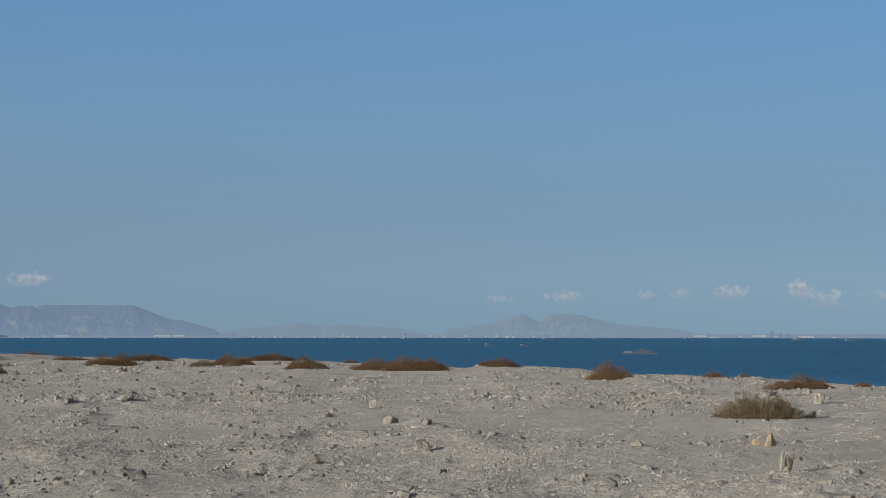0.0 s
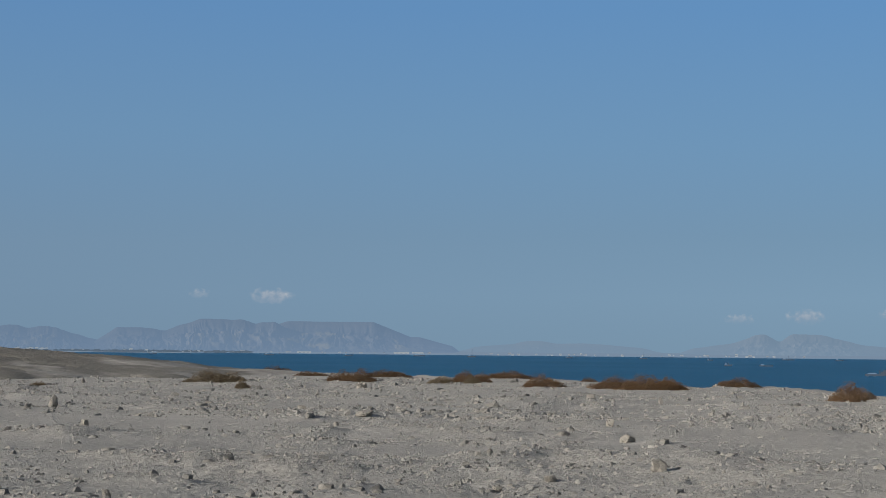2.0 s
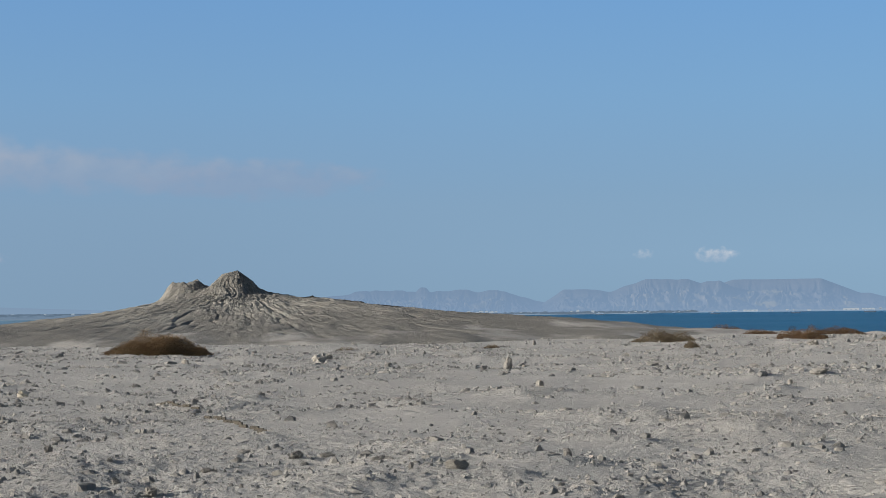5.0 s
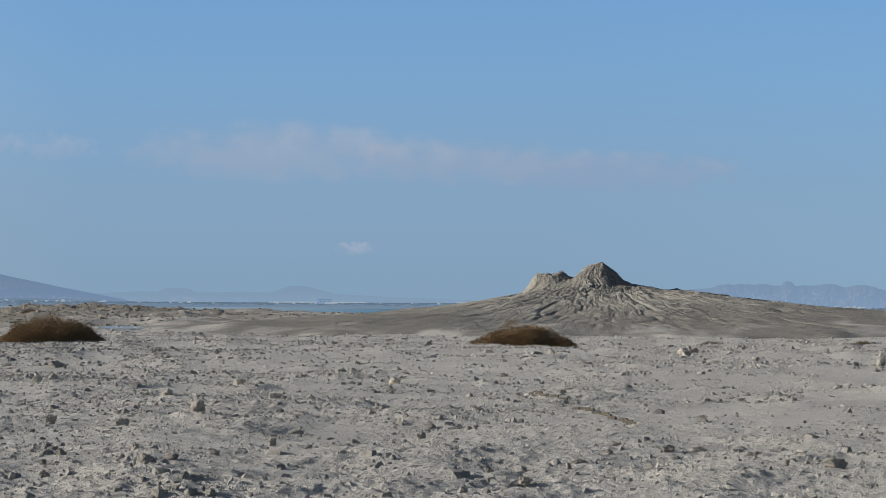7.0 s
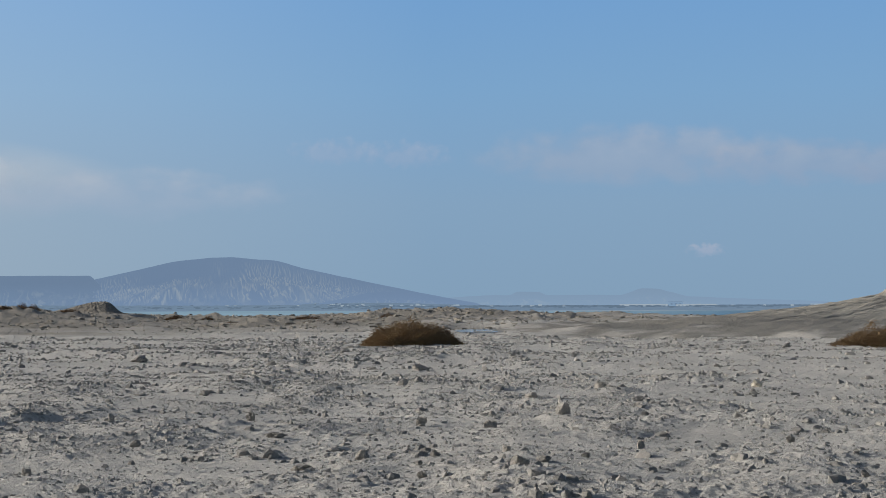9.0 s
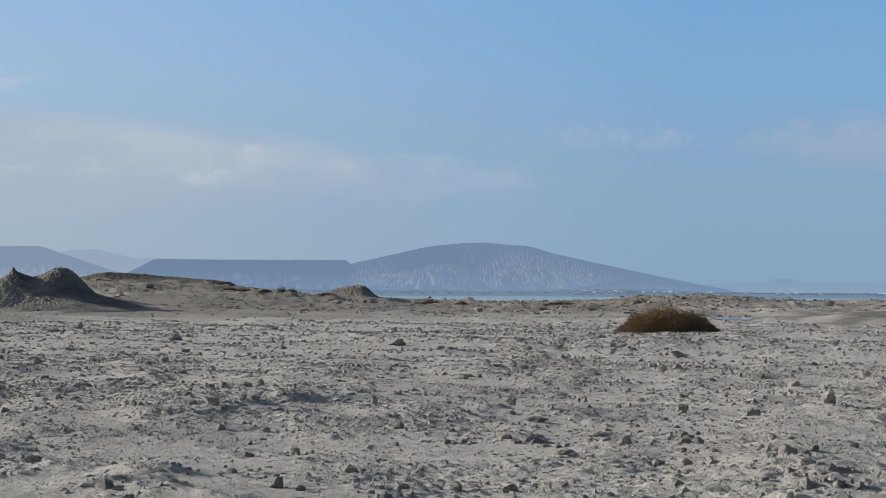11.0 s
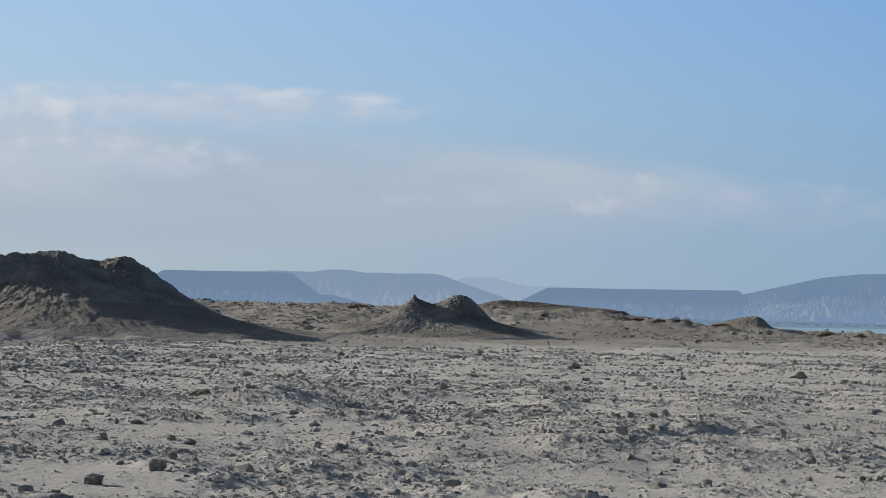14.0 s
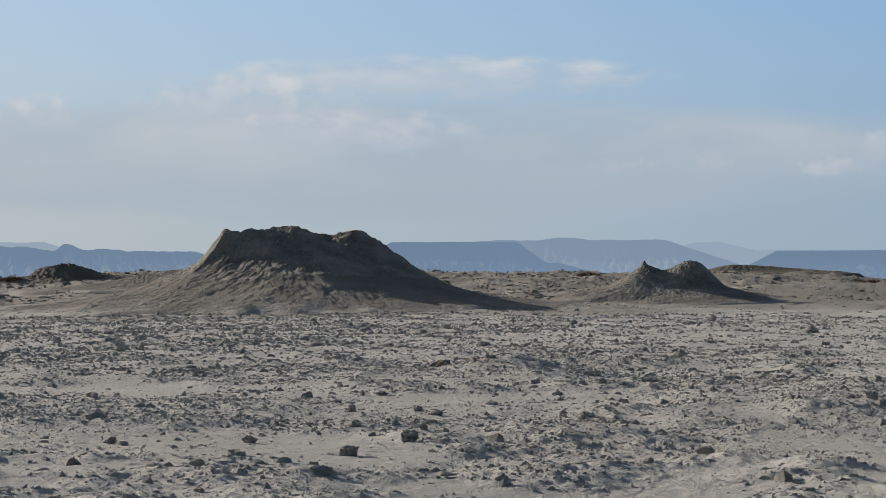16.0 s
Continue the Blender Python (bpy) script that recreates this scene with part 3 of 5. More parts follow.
# Mountains beyond the water.
def backdrop_range(name, near, deep, forms, material, label, gully=0.12, jag=0.03, seed=0, fan=None, bend=1.35, round_off=9, ribs=0.0, often=3.9, span=(0.04, 0.2, 0.6, 0.9), bias=0.0):
    """A range: forms are (left foot, left brow, right brow, right foot, height), in degrees; gullies spread from fan.
    ribs: how much of the slope shows bare earth between the gullies, often: ribs to a degree."""
    lo, hi = min(f[3] for f in forms), max(f[0] for f in forms)
    turns = np.arange(lo, hi, 0.022)
    rows = np.concatenate([np.linspace(0, 1, 42), [1.15, 1.3]])
    t, d = np.meshgrid(turns, rows)
    h = np.zeros_like(turns)
    for l0, l1, r1, r0, top in forms:
        up = np.clip((l0 - turns) / (l0 - l1), 0, 1) ** bend
        down = np.clip((turns - r0) / (r1 - r0), 0, 1) ** bend
        h = np.maximum(h, top * np.minimum(up, down))
    for k in range(2):
        h = np.convolve(np.pad(h, round_off // 2, mode="edge"), np.ones(round_off) / round_off, "valid")
    h = h * (1 + jag * fbm(turns * 1.65, turns * 0, 70 + seed, 4, 0.5))
    r = near + deep * d
    crest = near + deep
    metres = (crest * np.tan(np.radians(h)) + 1.5 - SEA_LEVEL) * smooth(0, 0.1, h)
    slope = np.where(d <= 1, 0.8 * d ** 1.2 + 0.2 * smooth(0.82, 0.97, d), 1 - 0.35 * (d - 1))
    spread = t if fan is None else fan + (t - fan) / (0.35 + 1.0 * (1 - np.clip(d, 0, 1)))
    spread = spread + 0.24 * fbm(t * 1.8, d * 3.0, 80 + seed, 3)
    ridges = 0.45 * np.abs(fbm(spread * 2.5, d * 1.1, 90 + seed, 2, 0.5)) + 0.8 * np.abs(fbm(spread * 8.2, d * 1.0, 95 + seed, 2, 0.4))
    z = SEA_LEVEL + metres[None, :] * slope
    swell = np.clip(d * 1.6, 0, 1) * np.clip((0.98 - d) * 1.8, 0, 1)
    z = z + np.where(d <= 1, gully * (metres * smooth(0.25, 0.7, h / h.max()))[None, :] * swell * (0.75 - 1.3 * ridges), 0)
    # ribs fork and bend as they run down
    phase = spread * often + 0.75 * fbm(t * 1.6, d * 2.0, 60 + seed, 4, 0.5)
    rib = np.sin(2 * np.pi * phase) + 0.35 * np.sin(2 * np.pi * (phase * 2.3 + 0.3 * fbm(t * 3.0, d * 5.0, 64 + seed, 2)))
    z = z + np.where(d <= 1, 0.024 * metres[None, :] * swell * rib, 0)
    a = np.radians(t)
    me = grid_mesh(name, np.stack([-np.sin(a) * r, np.cos(a) * r, z], -1).reshape(-1, 3), len(rows), len(turns))
    me.materials.append(material)
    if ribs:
        # ribs of bare earth; their sunlit paleness is painted through the glow
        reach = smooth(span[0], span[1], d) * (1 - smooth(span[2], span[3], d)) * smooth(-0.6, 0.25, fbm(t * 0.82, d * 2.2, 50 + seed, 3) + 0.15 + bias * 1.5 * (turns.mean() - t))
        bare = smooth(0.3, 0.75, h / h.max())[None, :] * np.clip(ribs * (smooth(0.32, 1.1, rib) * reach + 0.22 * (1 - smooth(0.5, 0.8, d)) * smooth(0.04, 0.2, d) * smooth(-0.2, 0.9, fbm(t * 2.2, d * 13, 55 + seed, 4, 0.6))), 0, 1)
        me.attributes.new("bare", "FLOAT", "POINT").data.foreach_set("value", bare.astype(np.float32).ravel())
    thing(name, me, material, label, "mountain", kind="structure")


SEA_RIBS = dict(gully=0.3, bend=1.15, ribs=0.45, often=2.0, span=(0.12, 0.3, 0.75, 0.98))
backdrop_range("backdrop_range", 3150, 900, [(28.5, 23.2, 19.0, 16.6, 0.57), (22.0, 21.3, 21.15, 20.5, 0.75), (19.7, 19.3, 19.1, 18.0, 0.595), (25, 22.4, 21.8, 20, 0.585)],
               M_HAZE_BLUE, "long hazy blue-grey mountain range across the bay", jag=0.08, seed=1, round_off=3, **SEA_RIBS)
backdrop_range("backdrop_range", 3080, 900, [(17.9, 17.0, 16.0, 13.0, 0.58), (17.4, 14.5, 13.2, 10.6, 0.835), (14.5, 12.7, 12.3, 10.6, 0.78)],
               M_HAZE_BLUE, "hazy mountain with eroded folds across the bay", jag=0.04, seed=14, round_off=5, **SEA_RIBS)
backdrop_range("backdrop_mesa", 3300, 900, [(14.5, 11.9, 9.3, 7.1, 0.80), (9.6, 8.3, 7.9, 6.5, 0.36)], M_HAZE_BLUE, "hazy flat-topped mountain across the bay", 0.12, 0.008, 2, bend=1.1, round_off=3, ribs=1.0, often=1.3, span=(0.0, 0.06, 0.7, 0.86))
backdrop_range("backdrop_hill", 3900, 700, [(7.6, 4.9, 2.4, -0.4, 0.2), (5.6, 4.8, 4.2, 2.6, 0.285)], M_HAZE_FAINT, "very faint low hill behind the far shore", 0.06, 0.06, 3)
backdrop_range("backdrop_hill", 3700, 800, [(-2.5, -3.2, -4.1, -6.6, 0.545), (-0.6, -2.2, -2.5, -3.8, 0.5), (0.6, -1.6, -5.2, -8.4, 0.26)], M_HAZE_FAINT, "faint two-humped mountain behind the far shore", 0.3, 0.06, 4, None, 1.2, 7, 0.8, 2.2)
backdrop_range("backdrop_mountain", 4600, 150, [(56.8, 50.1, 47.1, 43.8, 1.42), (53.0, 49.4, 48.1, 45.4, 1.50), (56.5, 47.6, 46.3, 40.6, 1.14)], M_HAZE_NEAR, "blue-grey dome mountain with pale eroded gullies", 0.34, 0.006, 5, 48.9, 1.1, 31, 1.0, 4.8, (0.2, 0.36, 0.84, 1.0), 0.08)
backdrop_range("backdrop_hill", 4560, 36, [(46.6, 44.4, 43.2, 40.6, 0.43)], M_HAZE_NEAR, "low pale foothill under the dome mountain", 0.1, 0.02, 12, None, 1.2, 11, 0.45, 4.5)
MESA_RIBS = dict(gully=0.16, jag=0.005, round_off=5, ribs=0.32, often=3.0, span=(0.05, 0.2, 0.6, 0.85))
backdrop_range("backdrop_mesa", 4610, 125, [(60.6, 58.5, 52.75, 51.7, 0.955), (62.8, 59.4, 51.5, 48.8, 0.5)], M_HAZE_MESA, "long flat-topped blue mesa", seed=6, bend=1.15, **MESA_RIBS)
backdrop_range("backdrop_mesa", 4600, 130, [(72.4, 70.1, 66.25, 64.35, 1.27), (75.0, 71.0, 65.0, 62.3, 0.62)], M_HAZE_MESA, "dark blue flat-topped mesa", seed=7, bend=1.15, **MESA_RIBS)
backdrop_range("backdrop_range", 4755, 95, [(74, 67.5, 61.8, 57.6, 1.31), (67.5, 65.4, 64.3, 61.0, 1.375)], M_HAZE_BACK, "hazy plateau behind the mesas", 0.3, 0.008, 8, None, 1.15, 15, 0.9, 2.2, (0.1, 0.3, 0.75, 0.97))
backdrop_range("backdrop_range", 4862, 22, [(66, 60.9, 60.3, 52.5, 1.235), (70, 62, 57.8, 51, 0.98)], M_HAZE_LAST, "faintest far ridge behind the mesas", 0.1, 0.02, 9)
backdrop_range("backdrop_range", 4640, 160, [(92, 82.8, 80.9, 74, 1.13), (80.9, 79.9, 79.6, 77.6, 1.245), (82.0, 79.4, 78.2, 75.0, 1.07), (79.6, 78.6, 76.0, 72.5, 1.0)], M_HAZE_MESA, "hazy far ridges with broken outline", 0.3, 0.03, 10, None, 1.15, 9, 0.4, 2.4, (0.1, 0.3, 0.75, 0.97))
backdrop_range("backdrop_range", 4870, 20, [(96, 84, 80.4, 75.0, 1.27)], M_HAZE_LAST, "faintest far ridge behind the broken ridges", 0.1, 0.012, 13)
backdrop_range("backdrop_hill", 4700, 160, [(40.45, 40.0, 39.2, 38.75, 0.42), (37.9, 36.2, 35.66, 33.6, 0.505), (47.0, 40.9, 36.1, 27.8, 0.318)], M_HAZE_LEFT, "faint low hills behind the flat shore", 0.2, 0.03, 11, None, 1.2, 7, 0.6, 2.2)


# Mud volcanoes.
def mud_volcano(turn, distance, radius, shape, cone, apron, label, seed, flow=0.05, clump=0.1, rings=150, spokes=420, split=0.2, even=0.0, dry=(0.5, 0.85)):
    """A cone of dried mud on its apron; shape gives the height over the ground from the offsets to the right and away."""
    c = heading(turn, distance)
    right = Vector((math.cos(radians(turn)), math.sin(radians(turn))))
    away = Vector((-math.sin(radians(turn)), math.cos(radians(turn))))
    q = np.concatenate([[0.001], np.geomspace(0.03, 1, rings)])
    # finest on the side that faces the open ground
    th = np.concatenate([np.linspace(np.pi * 0.94, np.pi * 2.06, int(spokes * 0.8), endpoint=False), np.linspace(np.pi * 2.06, np.pi * 2.94, spokes - int(spokes * 0.8), endpoint=False)])
    rr, tt = np.meshgrid(q * radius, th, indexing="ij")
    u, v = rr * np.cos(tt), rr * np.sin(tt)
    x, y = c.x + u * right.x + v * away.x, c.y + u * right.y + v * away.y
    h = shape(u, v)
    edge = rr / radius * (1 + 0.10 * fbm(u * 0.22, v * 0.22, seed + 3, 3))
    # channels wind down from the mouth, with raised lips beside them
    wx, wy = u + 0.6 * fbm(u * 0.4, v * 0.4, seed + 4, 2) + 0.1 * fbm(u * 1.7, v * 1.7, seed + 11, 2), v + 0.6 * fbm(u * 0.4 + 50, v * 0.4, seed + 5, 2) + 0.1 * fbm(u * 1.7 + 50, v * 1.7, seed + 12, 2)
    wind = np.arctan2(wy, wx)
    wr = np.hypot(wx, wy)
    ring = np.stack([np.cos(wind), np.sin(wind)], 0)
    n1 = value_noise(ring[0] * 5.0 + wr * 0.05, ring[1] * 5.0 + wr * 0.03, seed)
    n2 = value_noise(ring[0] * 13.0 + wr * 0.10, ring[1] * 13.0 - wr * 0.06, seed + 1)
    n3 = value_noise(ring[0] * 29.0 + wr * 0.2, ring[1] * 29.0 + wr * 0.1, seed + 2)
    lines = 1.4 * np.exp(-(n1 / 0.04) ** 2) + 1.2 * np.exp(-(n2 / 0.07) ** 2) + 0.8 * np.exp(-(n3 / 0.14) ** 2)
    run = (0.6 * smooth(0.3, 1.2, rr) + 0.4 * smooth(1.5, 5.0, rr)) * (1 - smooth(0.6, 0.95, edge))
    h = h - flow * run * (lines - 0.45) + flow * 0.12 * run * (np.abs(n2) + 0.5 * np.abs(n1))
    # clumps of dried mud, coarsest on the steep parts
    steep = np.clip((h - 1.1) / 1.5, 0.0, 1.3)
    h = h + clump * steep * (np.abs(fbm(u * 0.8, v * 0.8, seed + 7, 4, 0.5)) - 0.3 + 0.3 * np.abs(fbm(u * 3.0, v * 3.0, seed + 8, 3, 0.5))) * (1 - smooth(0.75, 1, edge))
    h = h + 0.035 * np.abs(fbm(u * 3.2, v * 3.2, seed + 9, 3, 0.6)) * (1 - smooth(0.8, 1, edge))
    fade = 1 - smooth(0.72, 1.0, edge)
    z = land(x, y) * (1 - even * fade) + even * fade * float(land(np.array([c.x]), np.array([c.y]))[0]) + 0.015 + h * fade - 0.2 * smooth(0.84, 0.97, edge)
    cut = int(np.searchsorted(q, split))
    p = np.stack([x, y, z], -1) - np.array(c)
    ob = tagged(new("mud_volcano"), label, "mud volcano", "mud volcanoes on the plateau")
    ob.location = c
    part("cone", grid_mesh("cone", p[:cut + 1].reshape(-1, 3), cut + 1, spokes, True), cone, ob)
    skirt = grid_mesh("apron", p[cut:].reshape(-1, 3), len(q) - cut, spokes, True)
    passes = smooth(dry[0], dry[1], edge + 0.14 * fbm(u * 0.5, v * 0.16, seed + 13, 4, 0.6))
    passes = passes + smooth(0.7, 0.98, edge + 0.2 * fbm(u * 0.4, v * 0.2, seed + 14, 4, 0.6))
    skirt.attributes.new("foot", "FLOAT", "POINT").data.foreach_set("value", passes[cut:].astype(np.float32).ravel())
    part("apron", skirt, apron, ob, "smoother apron of old mud flows")
    return ob, c, right, away


def bump_at(u, v, cu, cv, ru, rv, height, power=2.0):
    return height * np.exp(-((np.abs(u - cu) / ru) ** 2 + (np.abs(v - cv) / rv) ** 2) ** (power / 2))


def grey_twin(u, v):
    r = np.hypot(u, v)
    left = np.where(u < 0, 11.5, 16.5)
    h = 2.55 * np.exp(-((np.hypot(np.hypot(u / left, v / 12.0), 0.06)) ** 1.3))
    h = h + 1.3 * np.exp(-(np.clip(r - 0.45, 0, None) / (1.04 - 0.42 * smooth(-0.1, 0.9, u))) ** 1.6)
    h = h - bump_at(u, v, 0.5, -0.15, 0.3, 0.4, 0.2)
    ring = np.hypot(u + 3.1, v - 0.5)
    wall = 1 + 0.3 * np.sin(7 * np.arctan2(v - 0.5, u + 3.1))
    h = h + 0.74 * np.exp(-((ring - 0.75) / 0.5) ** 2) * np.where(ring < 0.75, 0.95, 1) * (0.78 + 0.22 * wall) + 0.28 * np.exp(-(ring / 1.8) ** 2)
    return h


GREY_VOLCANO = mud_volcano(26.72, 109.7, 30, grey_twin, M_CONE_GREY, M_APRON_GREY, "grey twin-peaked mud volcano with dried flow channels", 100, 0.062, 0.12, 165, 760, 0.14, dry=(0.2, 0.5))


def build_crest_strips(ob, c, right, away):
    """Dark raised strips of mud that run from the mouth along the crest."""
    for start, end, wide, thick in ((1.2, 3.3, 0.4, 0.12), (3.7, 4.8, 0.45, 0.2), (4.9, 10.5, 0.45, 0.09)):
        w, along = np.meshgrid(np.linspace(-1, 1, 7), np.linspace(0, 1, 60))
        u = start + (end - start) * along
        v = 0.35 + 0.12 * np.sin(u * 2.1) + w * wide * np.sin(np.pi * np.clip(along, 0.03, 0.97)) ** 0.4
        x, y = c.x + u * right.x + v * away.x, c.y + u * right.y + v * away.y
        body = thick * np.sqrt(np.clip(1 - w ** 2, 0, 1)) * np.sin(np.pi * np.clip(along, 0.02, 0.98)) ** 0.5 * (0.8 + 0.5 * fbm(u * 2.5, v * 2.5, 190, 3))
        z = land(x, y) + 0.02 + grey_twin(u, v) + body
        me = grid_mesh("crest_strip", np.stack([x - c.x, y - c.y, z], -1).reshape(-1, 3), 60, 7)
        part("crest_strip", me, M_CREST_STRIP, ob, "dark raised strip of mud on the crest")


build_crest_strips(*GREY_VOLCANO)


def dark_table(u, v):
    h = 3.5 * np.exp(-(np.hypot(u / 8.0, v / np.where(v < 0, 9.2, 6.6))) ** (1.7 + 0.5 * smooth(-2.5, 2.5, u)))
    side = np.where(u < -1.9, np.abs(u + 1.9) / 2.15, np.abs(u + 1.9) / 3.3)
    top = np.maximum(side, np.abs(v) / 2.3)
    # scree against the foot of the crater wall
    scree = 1.15 * np.exp(-((top - 0.85) * 2.2 / 1.7) ** 2) * np.clip(top - 0.75, 0, 0.3) / 0.3 * (1 - smooth(-1.8, 0.6, u))
    h = np.maximum(h, np.minimum(h + scree, 3.5))
    h = h + (0.86 - 0.09 * (u + 1.0)) / (1 + top ** (13.0 - 8.5 * smooth(-3.4, -0.4, u)))
    s = np.hypot((u - 3.4) / np.where(u < 3.4, 1.1, 2.9), v / 2.4)
    return h + 1.05 * np.exp(-s ** 2)


mud_volcano(73.19, 106.7, 18, dark_table, M_CONE_DARK, M_APRON_BROWN, "large dark mud volcano with a flat crater and side peak", 120, 0.03, 0.15, 150, 560, 0.42)


def small_twin(u, v):
    u, v = u / 0.86, v / 0.86
    h = 1.1 * np.exp(-(np.hypot(u / 5.6, v / 4.4)) ** 2)
    h = h + 1.1 * np.exp(-(np.hypot(u + 1.7, v) / 1.9) ** 1.6) + 0.26 * np.exp(-(np.hypot(u + 1.7, v) / 0.16) ** 2)
    return h + 1.2 * np.exp(-(np.hypot(u - 1.75, v) / 1.6) ** 2.6)


mud_volcano(61.96, 114.2, 8, small_twin, M_CONE_DARK, M_APRON_BROWN, "small twin-humped mud volcano with a pointed tip", 140, 0.022, 0.09, 90, 300, 0.5)


def low_dark(u, v):
    return 1.5 * np.exp(-(np.hypot((u - 0.5) / np.where(u < 0.5, 2.6, 3.6), v / 2.6)) ** 2.2)


mud_volcano(80.2, 163.1, 9, low_dark, M_BANK, M_APRON_BROWN, "low dark mud mound on the rise", 160, 0.02, 0.03, 60, 160, 0.45)


def broad_bank(u, v):
    return 1.35 * np.exp(-(np.hypot((u - 3.0) / np.where(u < 3.0, 6.0, 4.0), v / 3.5)) ** 2.0)


mud_volcano(77.62, 136.4, 12, broad_bank, M_APRON_BROWN, M_APRON_BROWN, "smooth low bank of brown mud behind the large volcano", 165, 0.03, 0.06, 60, 180, 0.45, 0.85)


def low_broken(u, v):
    return 1.1 * np.exp(-(np.hypot((u - 1.2) / np.where(u < 1.2, 3.6, 1.2), v / 2.2)) ** 2.4)


mud_volcano(52.75, 174.9, 7, low_broken, M_GROUND_OLD, M_APRON_BROWN, "low tan mud mound with a shaded end", 170, 0.03, 0.05, 60, 160, 0.5, 0.85)


def long_low(u, v):
    return 0.78 * np.exp(-(np.hypot((u + 1.5) / np.where(u < -1.5, 2.6, 7.0), v / 2.0)) ** 1.9)


mud_volcano(59.49, 183.8, 11, long_low, M_BANK, M_BANK, "long low dark mud bank behind the small volcano", 180, 0.03, 0.05, 60, 200, 0.5, 0.85)


# Loose clods of mud: far too many to count.
def clod_shape(rng, form):
    """Corners of one clod. Form 0: a blunt splinter, 1: a wedge with a broken ridge, 2: a lump."""
    n = (3, 4, 5)[form]
    k = np.arange(n) * 2 * np.pi / n + rng.uniform(-0.35, 0.35, n)
    ra = rng.uniform(0.7, 1.3, n)
    low = np.stack([np.cos(k) * ra, np.sin(k) * ra, np.full(n, -0.4)], -1)
    lean = rng.uniform(-0.3, 0.3, 2)
    if form == 0:
        high = np.array([[lean[0], lean[1], rng.uniform(0.4, 0.8)]])
    elif form == 1:
        high = np.array([[rng.uniform(0.2, 0.7) + lean[0], rng.uniform(-0.3, 0.3) + lean[1], rng.uniform(0.45, 1.0)],
                         [rng.uniform(-0.7, -0.2) + lean[0], rng.uniform(-0.3, 0.3) + lean[1], rng.uniform(0.35, 1.0)]])
    else:
        rb = ra * rng.uniform(0.55, 1.05, n)
        high = np.concatenate([np.stack([np.cos(k + 0.3) * rb, np.sin(k + 0.3) * rb, rng.uniform(0.3, 0.8, n)], -1), [[lean[0], lean[1], rng.uniform(0.7, 1.1)]]])
    return np.concatenate([low, high])


CLOD_FACES = ([(0, 1, 3), (1, 2, 3), (2, 0, 3)],
              [(0, 1, 4), (1, 2, 5), (1, 5, 4), (2, 3, 5), (3, 0, 4), (3, 4, 5)],
              [f for j in range(5) for f in ((j, (j + 1) % 5, 5 + j), ((j + 1) % 5, 5 + (j + 1) % 5, 5 + j), (5 + j, 5 + (j + 1) % 5, 10))])


def build_clods(name, count, near, far, small, large, seed, label, material=M_CLOD, span=(-16, 85), flat=1.0, form=1, heaps=0):
    rng = np.random.default_rng(seed)
    shapes = np.array([clod_shape(rng, form) for _ in range(16)])
    corners, faces = shapes.shape[1], np.array(CLOD_FACES[form])
    many = heaps if heaps else count * 4
    turn = np.radians(rng.uniform(*span, many))
    # evenly over the area
    r = np.sqrt(rng.uniform(near ** 2, far ** 2, many))
    x, y = -np.sin(turn) * r, np.cos(turn) * r
    if heaps:
        pick = rng.integers(0, heaps, count)
        wide = rng.uniform(0.15, 0.75, heaps)[pick]
        x, y = x[pick] + rng.normal(0, 1, count) * wide, y[pick] + rng.normal(0, 0.7, count) * wide
    else:
        keep = rng.uniform(0, 1, many) < 0.05 + 0.95 * rubble(x, y) ** 1.3
        keep &= rng.uniform(0, 1, many) < 0.56 + 0.44 * smooth(22, 46, np.degrees(turn))  # the seaward ground is smoother
        keep &= (np.degrees(turn) > 30) | (r < 81 + 2.45 * np.degrees(turn))
        x, y = x[keep][:count], y[keep][:count]
    n = len(x)
    size = small * (1 - rng.uniform(0, 1, n) * (1 - (small / large) ** 2.0)) ** (-1 / 2.0)
    z = ground_height(x, y)
    spin = rng.uniform(0, 2 * np.pi, n)
    sx, sy, sz = size * rng.uniform(0.7, 1.4, n), size * rng.uniform(0.6, 1.1, n), size * flat * rng.uniform(0.45, 1.0, n)
    v = shapes[rng.integers(0, len(shapes), n)] * np.stack([sx, sy, sz], -1)[:, None, :]
    vx = v[..., 0] * np.cos(spin)[:, None] - v[..., 1] * np.sin(spin)[:, None] + x[:, None]
    vy = v[..., 0] * np.sin(spin)[:, None] + v[..., 1] * np.cos(spin)[:, None] + y[:, None]
    vz = v[..., 2] + z[:, None]
    verts = np.stack([vx, vy, vz], -1).reshape(-1, 3)
    tri = (faces[None] + (np.arange(n) * corners)[:, None, None]).reshape(-1, 3)
    thing(name, soup_mesh(name, verts, tri), material, label, "clods", kind="stuff")


build_clods("crumbs", 52000, 12, 22, 0.009, 0.030, 1, "countless tiny grey crumbs of dry mud", flat=0.8, form=0)
build_clods("crumbs", 75000, 21, 38, 0.014, 0.042, 6, "crumbled grey mud in patches on the crust", flat=0.8, form=0)
build_clods("clods", 17000, 12, 26, 0.014, 0.055, 7, "small grey clods of crumbled dry mud", flat=0.8)
build_clods("clods", 22000, 25, 44, 0.020, 0.075, 8, "grey clods of crumbled dry mud", flat=0.8)
build_clods("clods", 70000, 38, 90, 0.026, 0.11, 2, "grey clods of dry mud thinning into the distance", flat=0.85)
build_clods("lumps", 1100, 12, 44, 0.035, 0.11, 5, "larger angular lumps of dry mud", M_LUMP, flat=1.0, form=2)
build_clods("lumps", 2400, 42, 92, 0.05, 0.16, 9, "larger angular lumps of dry mud farther off", M_LUMP, flat=1.0, form=2)
